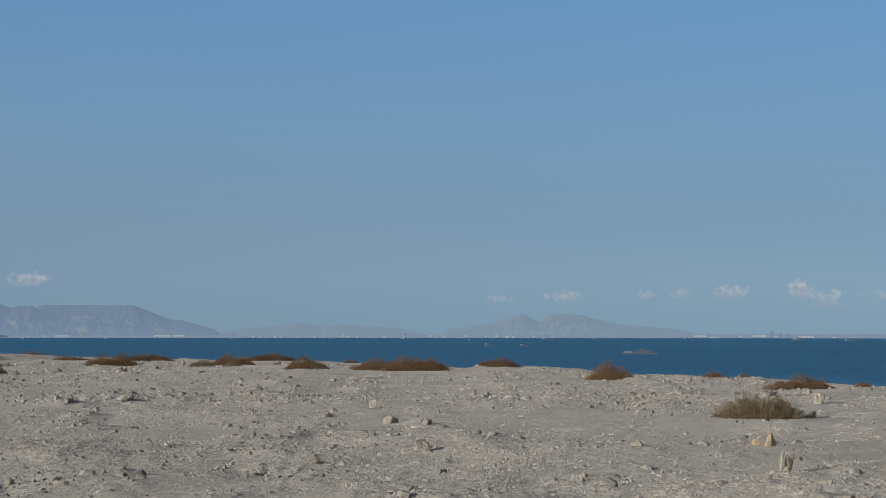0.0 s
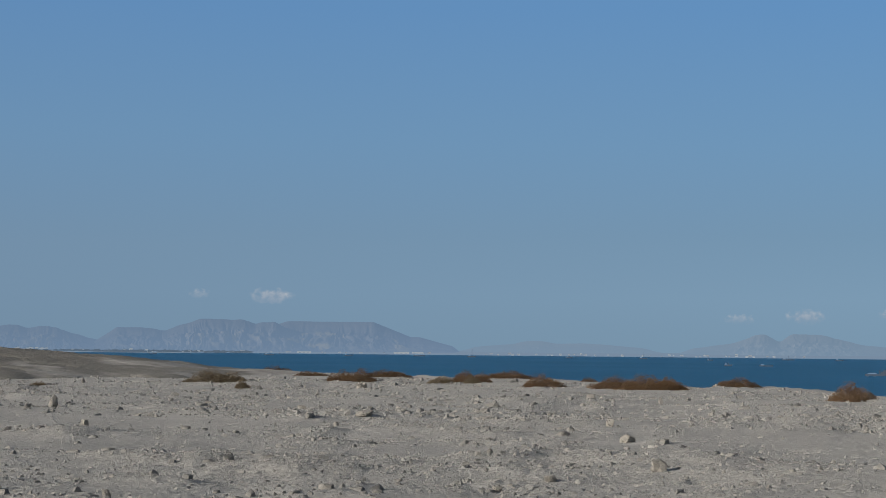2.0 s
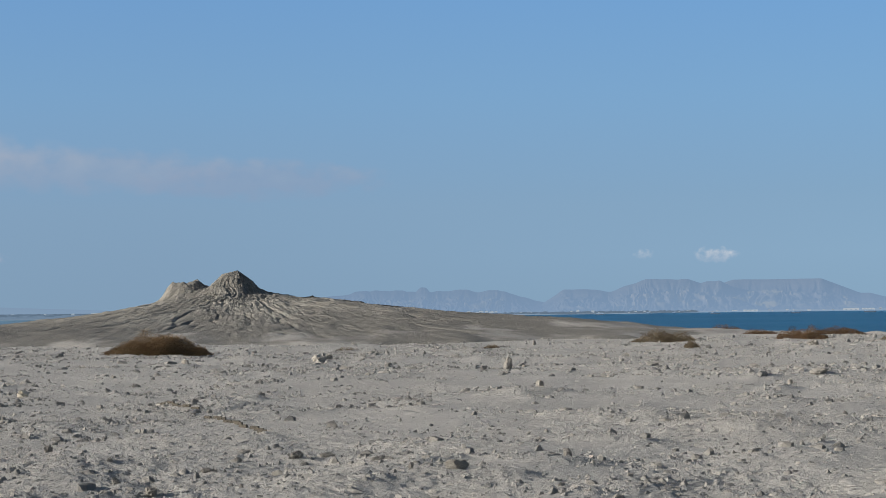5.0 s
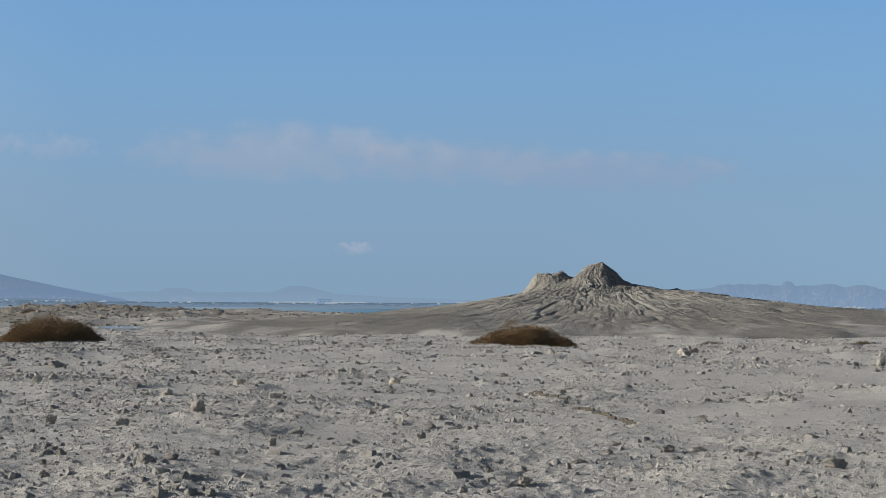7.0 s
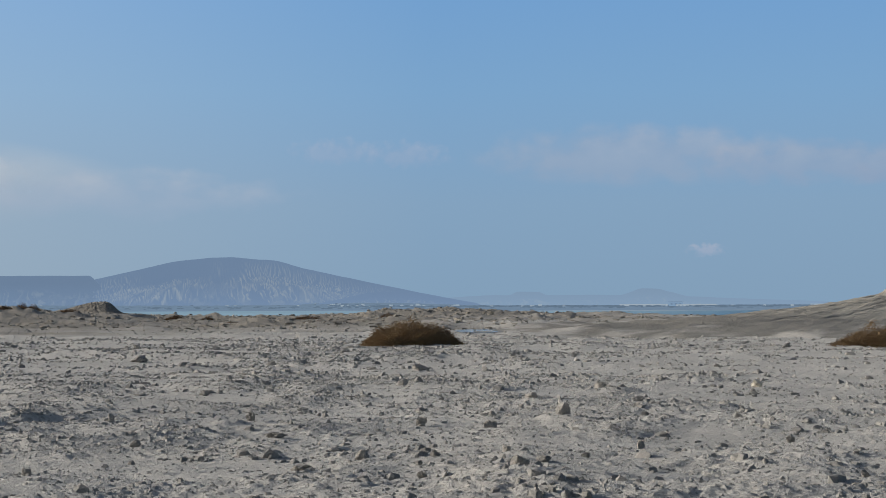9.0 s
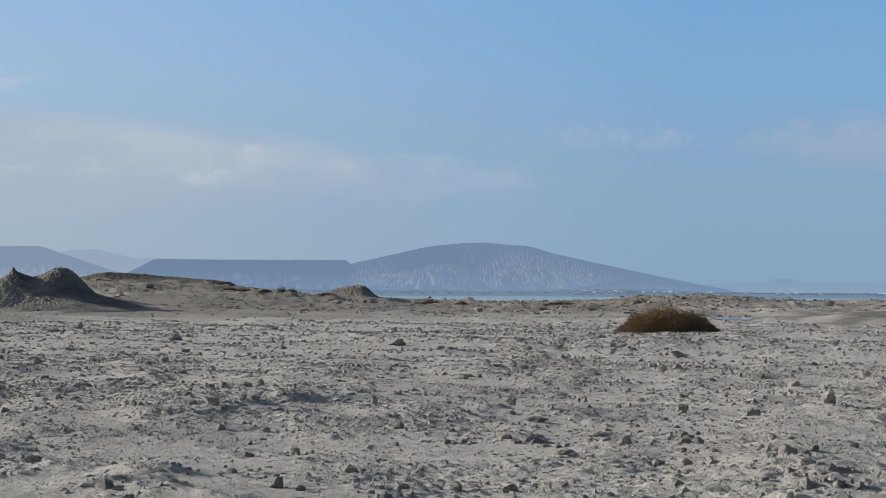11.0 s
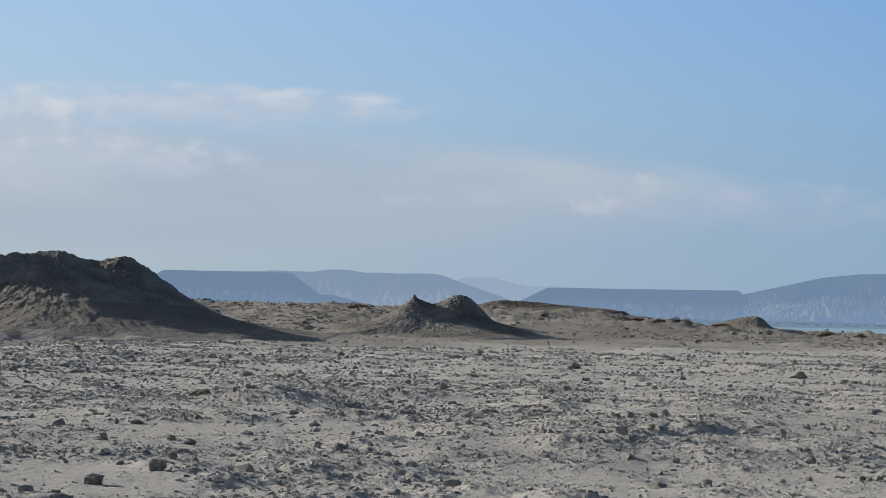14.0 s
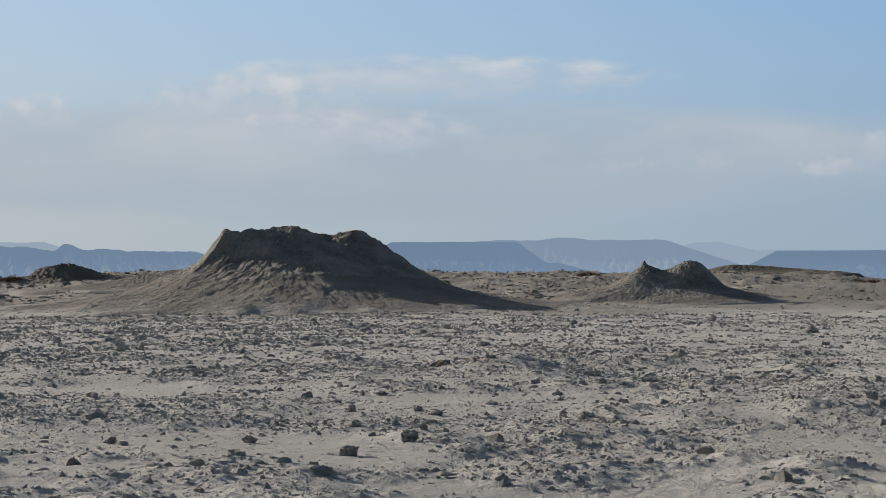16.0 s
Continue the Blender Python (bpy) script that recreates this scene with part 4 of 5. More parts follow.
build_clods("dark_clods", 12000, 13, 66, 0.017, 0.09, 10, "small heaps of grey-brown clods", M_LUMP, flat=1.1, form=2, heaps=620)
build_clods("dark_clods", 9000, 13, 34, 0.013, 0.05, 12, "small scattered grey-brown clods", M_LUMP, flat=1.15, form=1)
build_clods("dark_clods", 12000, 32, 78, 0.024, 0.085, 13, "scattered grey-brown clods farther off", M_LUMP, flat=1.15, form=1)
build_clods("clods", 14000, 84, 185, 0.04, 0.2, 3, "scattered far clods of dry mud", flat=0.85)

build_clods("hummocks", 13000, 112, 203.1, 0.07, 0.36, 4, "rough brown hummocks of old mud on the rise", M_GROUND_OLD, (32, 85), 0.6, 2)


# Shrubs.
def shrub_mesh(seed, blades, length, width, sparse=0.0):
    """Foliage of one low dome, one metre wide and one high: thin blades that stand out of it."""
    rng = np.random.default_rng(seed)
    az = rng.uniform(0, 2 * np.pi, blades)
    rad = np.sqrt(rng.uniform(0, 1, blades)) * 0.5
    lump = 1 + 0.10 * np.sin(az * 3 + seed) * rad * 2 + 0.16 * np.sin(az * 7 + 2.1 * seed) * rad
    dome = np.clip(1 - (rad / 0.5) ** 2.1, 0, 1) ** 0.72 * (0.88 + 0.08 * np.sin(az * 2 + rad * 9 + seed) + 0.07 * np.sin(az * 5 + rad * 23))
    dome = dome * (0.82 + 0.34 * value_noise(np.cos(az) * rad * 7, np.sin(az) * rad * 7, seed) + 0.16 * value_noise(np.cos(az) * rad * 19, np.sin(az) * rad * 19, seed + 5))
    z = dome * rng.uniform(0.04, 0.95, blades) ** (0.6 + sparse)
    base = np.stack([np.cos(az) * rad * lump, np.sin(az) * rad * lump, z], -1)
    out = np.stack([np.cos(az) * (0.1 + rad * 0.7), np.sin(az) * (0.1 + rad * 0.7), 0.5 + rng.uniform(0, 1.0, blades)], -1)
    out += rng.normal(0, 0.35, out.shape)
    out /= np.linalg.norm(out, axis=1)[:, None]
    side = np.cross(out, rng.normal(0, 1, out.shape))
    side /= np.linalg.norm(side, axis=1)[:, None]
    ln, wd = length * rng.uniform(0.5, 1.3, blades)[:, None], width * rng.uniform(0.6, 1.3, blades)[:, None]
    base[:, 2] = np.maximum(base[:, 2] - ln[:, 0] * 0.5, 0.0)
    mid = base + out * ln * 0.55 + rng.normal(0, 0.1, out.shape) * ln
    tip = base + out * ln + rng.normal(0, 0.12, out.shape) * ln
    v = np.stack([base, mid + side * wd * 0.6, mid - side * wd * 0.6, tip], 1).reshape(-1, 3)
    o = (np.arange(blades) * 4)[:, None]
    tri = np.concatenate([o + np.array([[0, 1, 2]]), o + np.array([[2, 1, 3]])])
    return soup_mesh("foliage", v, tri)


def stems_mesh(seed, count):
    rng = np.random.default_rng(seed)
    verts, tris = [], []
    for i in range(count):
        az, reach, top = rng.uniform(0, 6.28), rng.uniform(0.1, 0.4), rng.uniform(0.3, 0.62)
        a = np.array([np.cos(az) * 0.06, np.sin(az) * 0.06, -0.05])
        b = np.array([np.cos(az) * reach * 0.55, np.sin(az) * reach * 0.55, top * 0.45])
        c = np.array([np.cos(az + 0.2) * reach, np.sin(az + 0.2) * reach, top])
        o = len(verts)
        for p, w in ((a, 0.012), (b, 0.009), (c, 0.003)):
            for k in range(3):
                verts.append(p + w * np.array([np.cos(k * 2.09), np.sin(k * 2.09), 0]))
        for s in (0, 3):
            for k in range(3):
                n = (k + 1) % 3
                tris += [(o + s + k, o + s + n, o + s + 3 + k), (o + s + n, o + s + 3 + n, o + s + 3 + k)]
    return soup_mesh("stem_clump", np.array(verts), tris)


FOLIAGE_NEAR = [shrub_mesh(s, 30000, 0.085, 0.0045) for s in (9, 10)]
FOLIAGE = [shrub_mesh(s, 7000, 0.085, 0.0085) for s in (1, 2, 3)]
FOLIAGE_OLIVE = [shrub_mesh(s, 7000, 0.085, 0.0085) for s in (4, 5)]
FOLIAGE_THIN = [shrub_mesh(8, 4200, 0.16, 0.007, 0.2)]
STEMS = [stems_mesh(s, 40) for s in (1, 2)]
STEMS_THIN = stems_mesh(3, 130)


def shrub(turn, distance, wide, high, foliage, material, label, spin=0.0, deep=0.7, group="shrubs of the plateau"):
    p = heading(turn, distance)
    p.z = height_at(p) - 0.03
    ob = tagged(new("shrub"), label, "shrub", group)
    ob.matrix_world = Matrix.Translation(p) @ Matrix.Rotation(radians(turn), 4, "Z") @ Matrix.Diagonal((wide, wide * deep, high * 1.05, 1))
    inner = Matrix.Rotation(radians(spin), 4, "Z")
    f = part("foliage", foliage, material, ob)
    s = part("stem_clump", STEMS_THIN if foliage in FOLIAGE_THIN else STEMS[int(spin) % 2], M_TWIG, ob)
    f.matrix_basis = s.matrix_basis = inner
    return ob


RUST = "low rust-brown dry shrub on pale mud"
# along the edge towards the sea
for spec in ((12.05, 109, 2.2, 0.56), (11.0, 97, 1.9, 0.34), (10.05, 80.6, 1.5, 0.6), (9.5, 80.2, 1.5, 0.64), (8.68, 93, 2.2, 0.42), (6.35, 86, 1.3, 0.6), (5.9, 84, 1.2, 0.52),
             (5.1, 97, 2.9, 0.45), (3.97, 77.7, 1.72, 0.6), (2.62, 94, 0.9, 0.34), (1.75, 71.5, 2.1, 0.52), (0.75, 70.4, 2.4, 0.62), (0.15, 70, 1.3, 0.56),
             (-1.82, 77.3, 1.85, 0.42), (-5.23, 59.9, 1.5, 0.68), (-8.33, 63, 0.7, 0.24), (-9.23, 63, 0.7, 0.28), (-10.94, 49.4, 1.75, 0.42), (-12.7, 51.9, 0.5, 0.2), (15.2, 122, 2.0, 0.4)):
    shrub(*spec, FOLIAGE[int(spec[1]) % 3], M_BUSH, RUST, spec[0] * 37)
shrub(7.05, 83, 1.3, 0.4, FOLIAGE_OLIVE[0], M_BUSH_GREY, "small olive-grey dry shrub on pale mud", 20)
shrub(6.12, 82.5, 0.8, 0.42, FOLIAGE_OLIVE[1], M_BUSH_GREY, "olive-green dry shrub between rust-brown ones", 70)
shrub(13.73, 79, 2.7, 0.56, FOLIAGE_OLIVE[0], M_BUSH_GREY, "olive-brown dry shrub on pale mud", 120)
shrub(13.0, 72, 0.6, 0.42, FOLIAGE_OLIVE[1], M_BUSH_GREY, "small olive-grey dry shrub on pale mud", 80)
shrub(-9.91, 33.5, 1.5, 0.6, FOLIAGE_THIN[0], M_BUSH_STRAW, "sparse straw-coloured shrub with bare twigs", 40)
# before the grey volcano and on the open ground
shrub(29.12, 69.2, 3.65, 0.9, FOLIAGE_NEAR[0], M_BUSH_OLIVE, "broad rust-brown shrub before the grey volcano", 10)
shrub(43.2, 68.0, 3.4, 1.14, FOLIAGE_NEAR[1], M_BUSH_OLIVE, "broad olive-brown shrub on open mud", 33)
shrub(23.39, 69.5, 1.0, 0.25, FOLIAGE_THIN[0], M_BUSH_STRAW, "small straw tuft on pale mud", 12)
shrub(18.98, 68.8, 0.6, 0.2, FOLIAGE_THIN[0], M_BUSH_STRAW, "small straw tuft on pale mud", 50)
for spec in ((56.34, 165, 1.7, 0.5), (54.75, 158, 1.5, 0.8), (54.45, 160, 1.2, 0.6), (55.9, 150, 1.5, 0.4), (55.25, 150, 1.2, 0.38), (53.4, 166, 2.1, 0.5), (50.25, 166, 1.8, 0.5), (49.3, 166, 1.1, 0.4),
             (48.6, 140, 1.4, 0.34), (43.84, 158, 1.7, 0.5), (64.3, 166, 2.2, 0.55), (46.3, 163, 2.9, 0.3), (81.54, 160, 1.9, 0.6), (67.68, 97.8, 1.1, 0.25)):
    shrub(*spec, FOLIAGE[int(spec[1]) % 3], M_BUSH_OLIVE, "small far rust-brown shrub on the rise", spec[0] * 11)


# Stones that one can tell apart.
def rock_mesh(seed, sharp):
    """A weathered lump of dried mud or stone, about one metre wide and one high, its foot at zero."""
    rng = np.random.default_rng(seed)
    bm = bmesh.new()
    bmesh.ops.create_icosphere(bm, subdivisions=3, radius=0.5)
    cuts = [(Vector(rng.normal(0, 1, 3)).normalized(), rng.uniform(0.18, 0.38)) for _ in range(sharp)]
    shift = Vector(rng.uniform(0, 50, 3))
    for v in bm.verts:
        n = v.co.normalized()
        d = 0.42 + 0.24 * noise.noise(n * 1.7 + shift) + 0.34 * abs(noise.noise(n * 3.1 + shift)) + 0.2 * noise.noise(n * 6.5 + shift) + 0.14 * noise.noise(n * 12 + shift)
        p = n * d
        for axis, far in cuts:
            over = p.dot(axis) - far
            if over > 0:
                p -= axis * over * 0.6
        v.co = p
    low = min(v.co.z for v in bm.verts)
    high = max(v.co.z for v in bm.verts)
    for v in bm.verts:
        v.co.z = (v.co.z - low) / (high - low) * 1.5 - 0.5
    me = bpy.data.meshes.new("rock")
    bm.to_mesh(me)
    bm.free()
    return me


LOOKS = {
    "pale": (M_ROCK, "pale grey lump of dried mud"),
    # same stone as the pale one, with shade put into its colour
    "dark": (M_ROCK_SHADED, "grey stone on dry mud, darker for its shaded side"),
    "ochre": (M_ROCK_OCHRE, "ochre weathered stone on dry mud"),
    "white": (M_ROCK_WHITE, "small cream-white stone on dry mud"),
    "brown": (M_ROCK_BROWN, "smooth brown-grey stone on dry mud"),
}
PALE, SHADED, OCHRE, WHITE, BROWN = LOOKS
ROCKS = {key: [] for key in LOOKS}
for n, key in enumerate(LOOKS):
    for k in range(5 if n < 2 else 2):
        ROCKS[key].append(rock_mesh(10 * n + k, 8 + 2 * k))
        ROCKS[key][-1].materials.append(LOOKS[key][0])
turner = random.Random(4)


def rock(turn, distance, wide, high, look_key):
    p = heading(turn, distance)
    p.z = height_at(p)
    ob = tagged(new("rock", turner.choice(ROCKS[look_key])), LOOKS[look_key][1], "rock", "stones on the dry mud")
    ob.matrix_world = (Matrix.Translation(p) @ Matrix.Rotation(radians(turn), 4, "Z") @ Matrix.Diagonal((wide * 1.05, wide * turner.uniform(0.7, 1.1), high * 0.92, 1))
                       @ Matrix.Rotation(turner.uniform(0, 6.28), 4, "Z"))


rock(-9.86, 24.67, 0.15, 0.10, OCHRE)
rock(-10.26, 24.31, 0.19, 0.19, OCHRE)
rock(-10.79, 19.73, 0.15, 0.22, PALE)
rock(-11.55, 40.15, 0.24, 0.26, PALE)
rock(-11.36, 34.20, 0.20, 0.14, PALE)
rock(0.36, 53.59, 0.16, 0.21, SHADED)
rock(0.19, 72.27, 0.48, 0.26, SHADED)
rock(2.45, 56.78, 0.34, 0.19, SHADED)
rock(1.18, 31.41, 0.36, 0.15, PALE)
rock(1.74, 35.95, 0.19, 0.16, PALE)
rock(0.02, 22.89, 0.22, 0.15, PALE)
rock(5.16, 22.33, 0.05, 0.07, SHADED)
rock(11.06, 44.03, 0.26, 0.11, SHADED)
rock(10.70, 58.80, 0.18, 0.16, SHADED)
rock(9.41, 71.29, 0.60, 0.26, SHADED)
rock(-8.80, 25.56, 0.08, 0.05, SHADED)
rock(-2.94, 24.33, 0.10, 0.04, SHADED)
rock(-5.85, 19.60, 0.09, 0.04, SHADED)
rock(3.07, 33.18, 0.30, 0.08, SHADED)
rock(3.22, 21.18, 0.14, 0.08, PALE)
rock(18.44, 44.83, 0.32, 0.32, SHADED)
rock(17.39, 34.82, 0.21, 0.19, PALE)
rock(17.74, 80.07, 0.19, 0.22, SHADED)
rock(9.95, 36.05, 0.10, 0.10, PALE)
rock(9.16, 38.92, 0.47, 0.14, SHADED)
rock(19.17, 44.61, 0.19, 0.11, SHADED)
rock(24.23, 53.77, 0.42, 0.26, PALE)
rock(23.95, 57.31, 0.38, 0.17, SHADED)
rock(16.28, 18.37, 0.11, 0.10, SHADED)
rock(8.23, 24.94, 0.09, 0.09, SHADED)
rock(11.48, 26.71, 0.11, 0.05, SHADED)
rock(19.54, 16.57, 0.21, 0.09, PALE)
rock(20.96, 16.80, 0.07, 0.06, SHADED)
rock(24.45, 18.75, 0.15, 0.07, SHADED)
rock(23.55, 18.92, 0.17, 0.06, SHADED)
rock(26.26, 18.63, 0.13, 0.06, SHADED)
rock(19.63, 33.76, 0.22, 0.08, SHADED)
rock(26.10, 19.95, 0.18, 0.05, SHADED)
rock(22.06, 18.07, 0.12, 0.04, SHADED)
rock(4.78, 20.50, 0.12, 0.06, PALE)
rock(38.67, 25.28, 0.24, 0.17, PALE)
rock(40.88, 24.05, 0.22, 0.12, PALE)
rock(42.96, 24.48, 0.16, 0.12, PALE)
rock(32.82, 34.70, 0.23, 0.15, WHITE)
rock(37.51, 34.20, 0.20, 0.14, PALE)
rock(36.37, 29.43, 0.21, 0.09, SHADED)
rock(40.21, 29.40, 0.16, 0.08, SHADED)
rock(39.54, 28.32, 0.22, 0.08, PALE)
rock(39.88, 27.06, 0.10, 0.06, PALE)
rock(28.18, 50.61, 0.21, 0.14, PALE)
rock(29.76, 16.90, 0.09, 0.08, SHADED)
rock(42.52, 19.27, 0.12, 0.08, SHADED)
rock(40.05, 17.00, 0.19, 0.14, PALE)
rock(39.27, 17.72, 0.18, 0.06, SHADED)
rock(42.93, 16.97, 0.11, 0.07, SHADED)
rock(40.37, 19.27, 0.14, 0.09, PALE)
rock(36.35, 20.41, 0.11, 0.11, PALE)
rock(31.90, 21.70, 0.09, 0.09, SHADED)
rock(33.28, 26.27, 0.09, 0.09, SHADED)
rock(27.05, 17.52, 0.18, 0.05, SHADED)
rock(28.66, 15.36, 0.16, 0.07, PALE)
rock(38.00, 18.65, 0.09, 0.07, PALE)
rock(43.45, 34.90, 0.21, 0.13, PALE)
rock(42.91, 44.58, 0.53, 0.16, SHADED)
rock(29.59, 38.71, 0.19, 0.09, SHADED)
rock(34.11, 35.12, 0.15, 0.06, SHADED)
rock(26.01, 16.10, 0.05, 0.04, PALE)
rock(48.03, 25.31, 0.17, 0.15, SHADED)
rock(44.73, 19.21, 0.17, 0.11, PALE)
rock(42.99, 18.26, 0.08, 0.05, PALE)
rock(47.31, 22.65, 0.23, 0.07, SHADED)
rock(52.18, 24.80, 0.10, 0.12, PALE)
rock(51.48, 21.33, 0.14, 0.09, SHADED)
rock(51.31, 52.76, 0.60, 0.22, SHADED)
rock(51.38, 63.70, 0.27, 0.19, PALE)
rock(58.01, 57.76, 0.55, 0.21, SHADED)
rock(56.97, 23.33, 0.20, 0.10, PALE)
rock(56.15, 23.73, 0.16, 0.07, PALE)
rock(61.51, 26.40, 0.17, 0.11, SHADED)
rock(55.46, 21.23, 0.09, 0.06, PALE)
rock(54.65, 18.65, 0.15, 0.07, PALE)
rock(55.27, 14.53, 0.15, 0.10, PALE)
rock(54.59, 14.34, 0.11, 0.05, SHADED)
rock(62.11, 39.54, 0.33, 0.19, SHADED)
rock(49.95, 14.74, 0.15, 0.08, PALE)
rock(46.98, 41.55, 0.27, 0.10, PALE)
rock(49.42, 31.96, 0.23, 0.10, SHADED)
rock(46.53, 18.59, 0.20, 0.06, PALE)
rock(60.77, 29.93, 0.32, 0.13, SHADED)
rock(55.54, 29.44, 0.14, 0.12, SHADED)
rock(60.82, 76.73, 0.46, 0.28, SHADED)
rock(62.36, 17.02, 0.17, 0.09, PALE)
rock(48.25, 14.65, 0.15, 0.07, PALE)
rock(69.52, 34.97, 0.40, 0.17, BROWN)
rock(69.75, 54.88, 0.43, 0.20, SHADED)
rock(68.95, 58.82, 0.35, 0.18, PALE)
rock(70.86, 45.28, 0.35, 0.14, PALE)
rock(70.49, 41.97, 0.35, 0.10, SHADED)
rock(61.91, 38.17, 0.16, 0.09, PALE)
rock(73.06, 17.33, 0.18, 0.10, PALE)
rock(71.18, 18.35, 0.18, 0.12, PALE)
rock(70.65, 19.08, 0.08, 0.08, SHADED)
rock(67.34, 18.20, 0.17, 0.05, SHADED)
rock(65.62, 21.96, 0.12, 0.09, PALE)
rock(75.92, 18.50, 0.14, 0.08, SHADED)
rock(72.52, 23.41, 0.15, 0.10, PALE)
rock(72.07, 26.30, 0.09, 0.09, SHADED)
rock(70.49, 23.44, 0.14, 0.08, PALE)
rock(69.99, 22.87, 0.18, 0.07, SHADED)
rock(68.03, 43.93, 0.32, 0.13, PALE)
rock(70.30, 98.04, 0.47, 0.29, SHADED)
rock(64.69, 40.04, 0.12, 0.10, SHADED)
rock(81.34, 15.74, 0.13, 0.09, SHADED)
rock(80.66, 47.13, 0.28, 0.17, PALE)
rock(78.87, 40.59, 0.27, 0.27, PALE)
rock(78.27, 41.36, 0.17, 0.22, SHADED)
rock(71.49, 26.28, 0.20, 0.06, SHADED)
rock(66.69, 17.85, 0.06, 0.04, PALE)
rock(82.84, 17.80, 0.16, 0.05, SHADED)
rock(77.92, 111.81, 0.67, 0.47, SHADED)
rock(80.01, 18.55, 0.14, 0.07, SHADED)
rock(64.96, 31.78, 0.29, 0.10, PALE)


# A row of tyre marks: raised dark blocks stand in for shaded notches.
def build_track():
    bm = bmesh.new()
    bmesh.ops.create_cube(bm, size=1)
    for v in bm.verts:
        v.co = Vector((v.co.x * 0.14, v.co.y * 0.055, v.co.z * 0.07))
        if v.co.z > 0:
            v.co.y *= 0.55
            v.co.x *= 0.9
    me = bpy.data.meshes.new("cleat")
    bm.to_mesh(me)
    bm.free()
    a, b = heading(28.79, 32.0), heading(25.12, 23.0)
    ob = tagged(new("tyre_track"), "row of raised dark blocks standing for shaded tyre marks", "tyre track")
    ob.location = a
    way = math.degrees(math.atan2(b.y - a.y, b.x - a.x))
    for i in range(24):
        if i % 13 in (9, 10):
            continue
        p = a.lerp(b, i / 23) + Vector((0.03 * math.sin(i * 1.7), 0.03 * math.cos(i * 2.3), 0))
        p.z = height_at(p) + 0.005
        # the dark mud colour gives the shade of the pressed notches
        c = part("cleat", me, M_BANK, ob)
        c.location, c.rotation_euler = p - a, (0, 0, radians(way + 40 + 9 * math.sin(i)))


build_track()


# A shallow pool among the mud flats.
def build_puddle():
    turn = 41.12
    c = heading(turn, 109.7)
    right, away = Vector((math.cos(radians(turn)), math.sin(radians(turn)), 0)), Vector((-math.sin(radians(turn)), math.cos(radians(turn)), 0))
    bm = bmesh.new()
    ring = []
    for k in range(40):
        w = k / 40 * 2 * math.pi
        r = 1 + 0.22 * noise.noise(Vector((math.cos(w) * 1.5, math.sin(w) * 1.5, 3.3)))
        p = right * (math.cos(w) * 1.5 * r) + away * (math.sin(w) * 8.2 * r)
        ring.append(bm.verts.new(p))
    bm.faces.new(ring)
    me = bpy.data.meshes.new("puddle")
    bm.to_mesh(me)
    bm.free()
    ob = thing("puddle", me, M_POOL, "shallow pale pool on the mud flat", "puddle")
    c.z = 0.03 + 0.05
    ob.location = c


build_puddle()


# The town on the far shore.
def block_mesh(name, wide, deep, high, top=0.0, z0=0.0):
    """A block with its foot at z0; top: how much of the depth the ridge of a gable takes away."""
    bm = bmesh.new()
    w, d = wide / 2, deep / 2
    low = [bm.verts.new((x, y, z0)) for x, y in ((-w, -d), (w, -d), (w, d), (-w, d))]
    high_y = d * (1 - top)
    up = [bm.verts.new((x, y, z0 + high)) for x, y in ((-w, -high_y), (w, -high_y), (w, high_y), (-w, high_y))]
    bm.faces.new(low[::-1])
    bm.faces.new(up)
    for i in range(4):
        n = (i + 1) % 4
        bm.faces.new((low[i], low[n], up[n], up[i]))
    me = bpy.data.meshes.new(name)
    bm.to_mesh(me)
    bm.free()
    return me


def building(wide, deep, high, gable, walls, roofs, label):
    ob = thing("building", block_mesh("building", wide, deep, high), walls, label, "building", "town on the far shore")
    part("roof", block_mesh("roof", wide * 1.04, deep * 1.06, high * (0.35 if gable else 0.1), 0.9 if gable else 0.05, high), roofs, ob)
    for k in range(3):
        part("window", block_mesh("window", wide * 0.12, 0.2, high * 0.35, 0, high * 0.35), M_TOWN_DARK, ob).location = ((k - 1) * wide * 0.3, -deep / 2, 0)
    return ob


def settle(ob, turn, behind):
    p = heading(turn, float(coast(np.array(turn))) + behind)
    p.z = float(land(np.array([p.x]), np.array([p.y]))[0]) - 0.3
    return Matrix.Translation(p) @ Matrix.Rotation(radians(turn), 4, "Z")


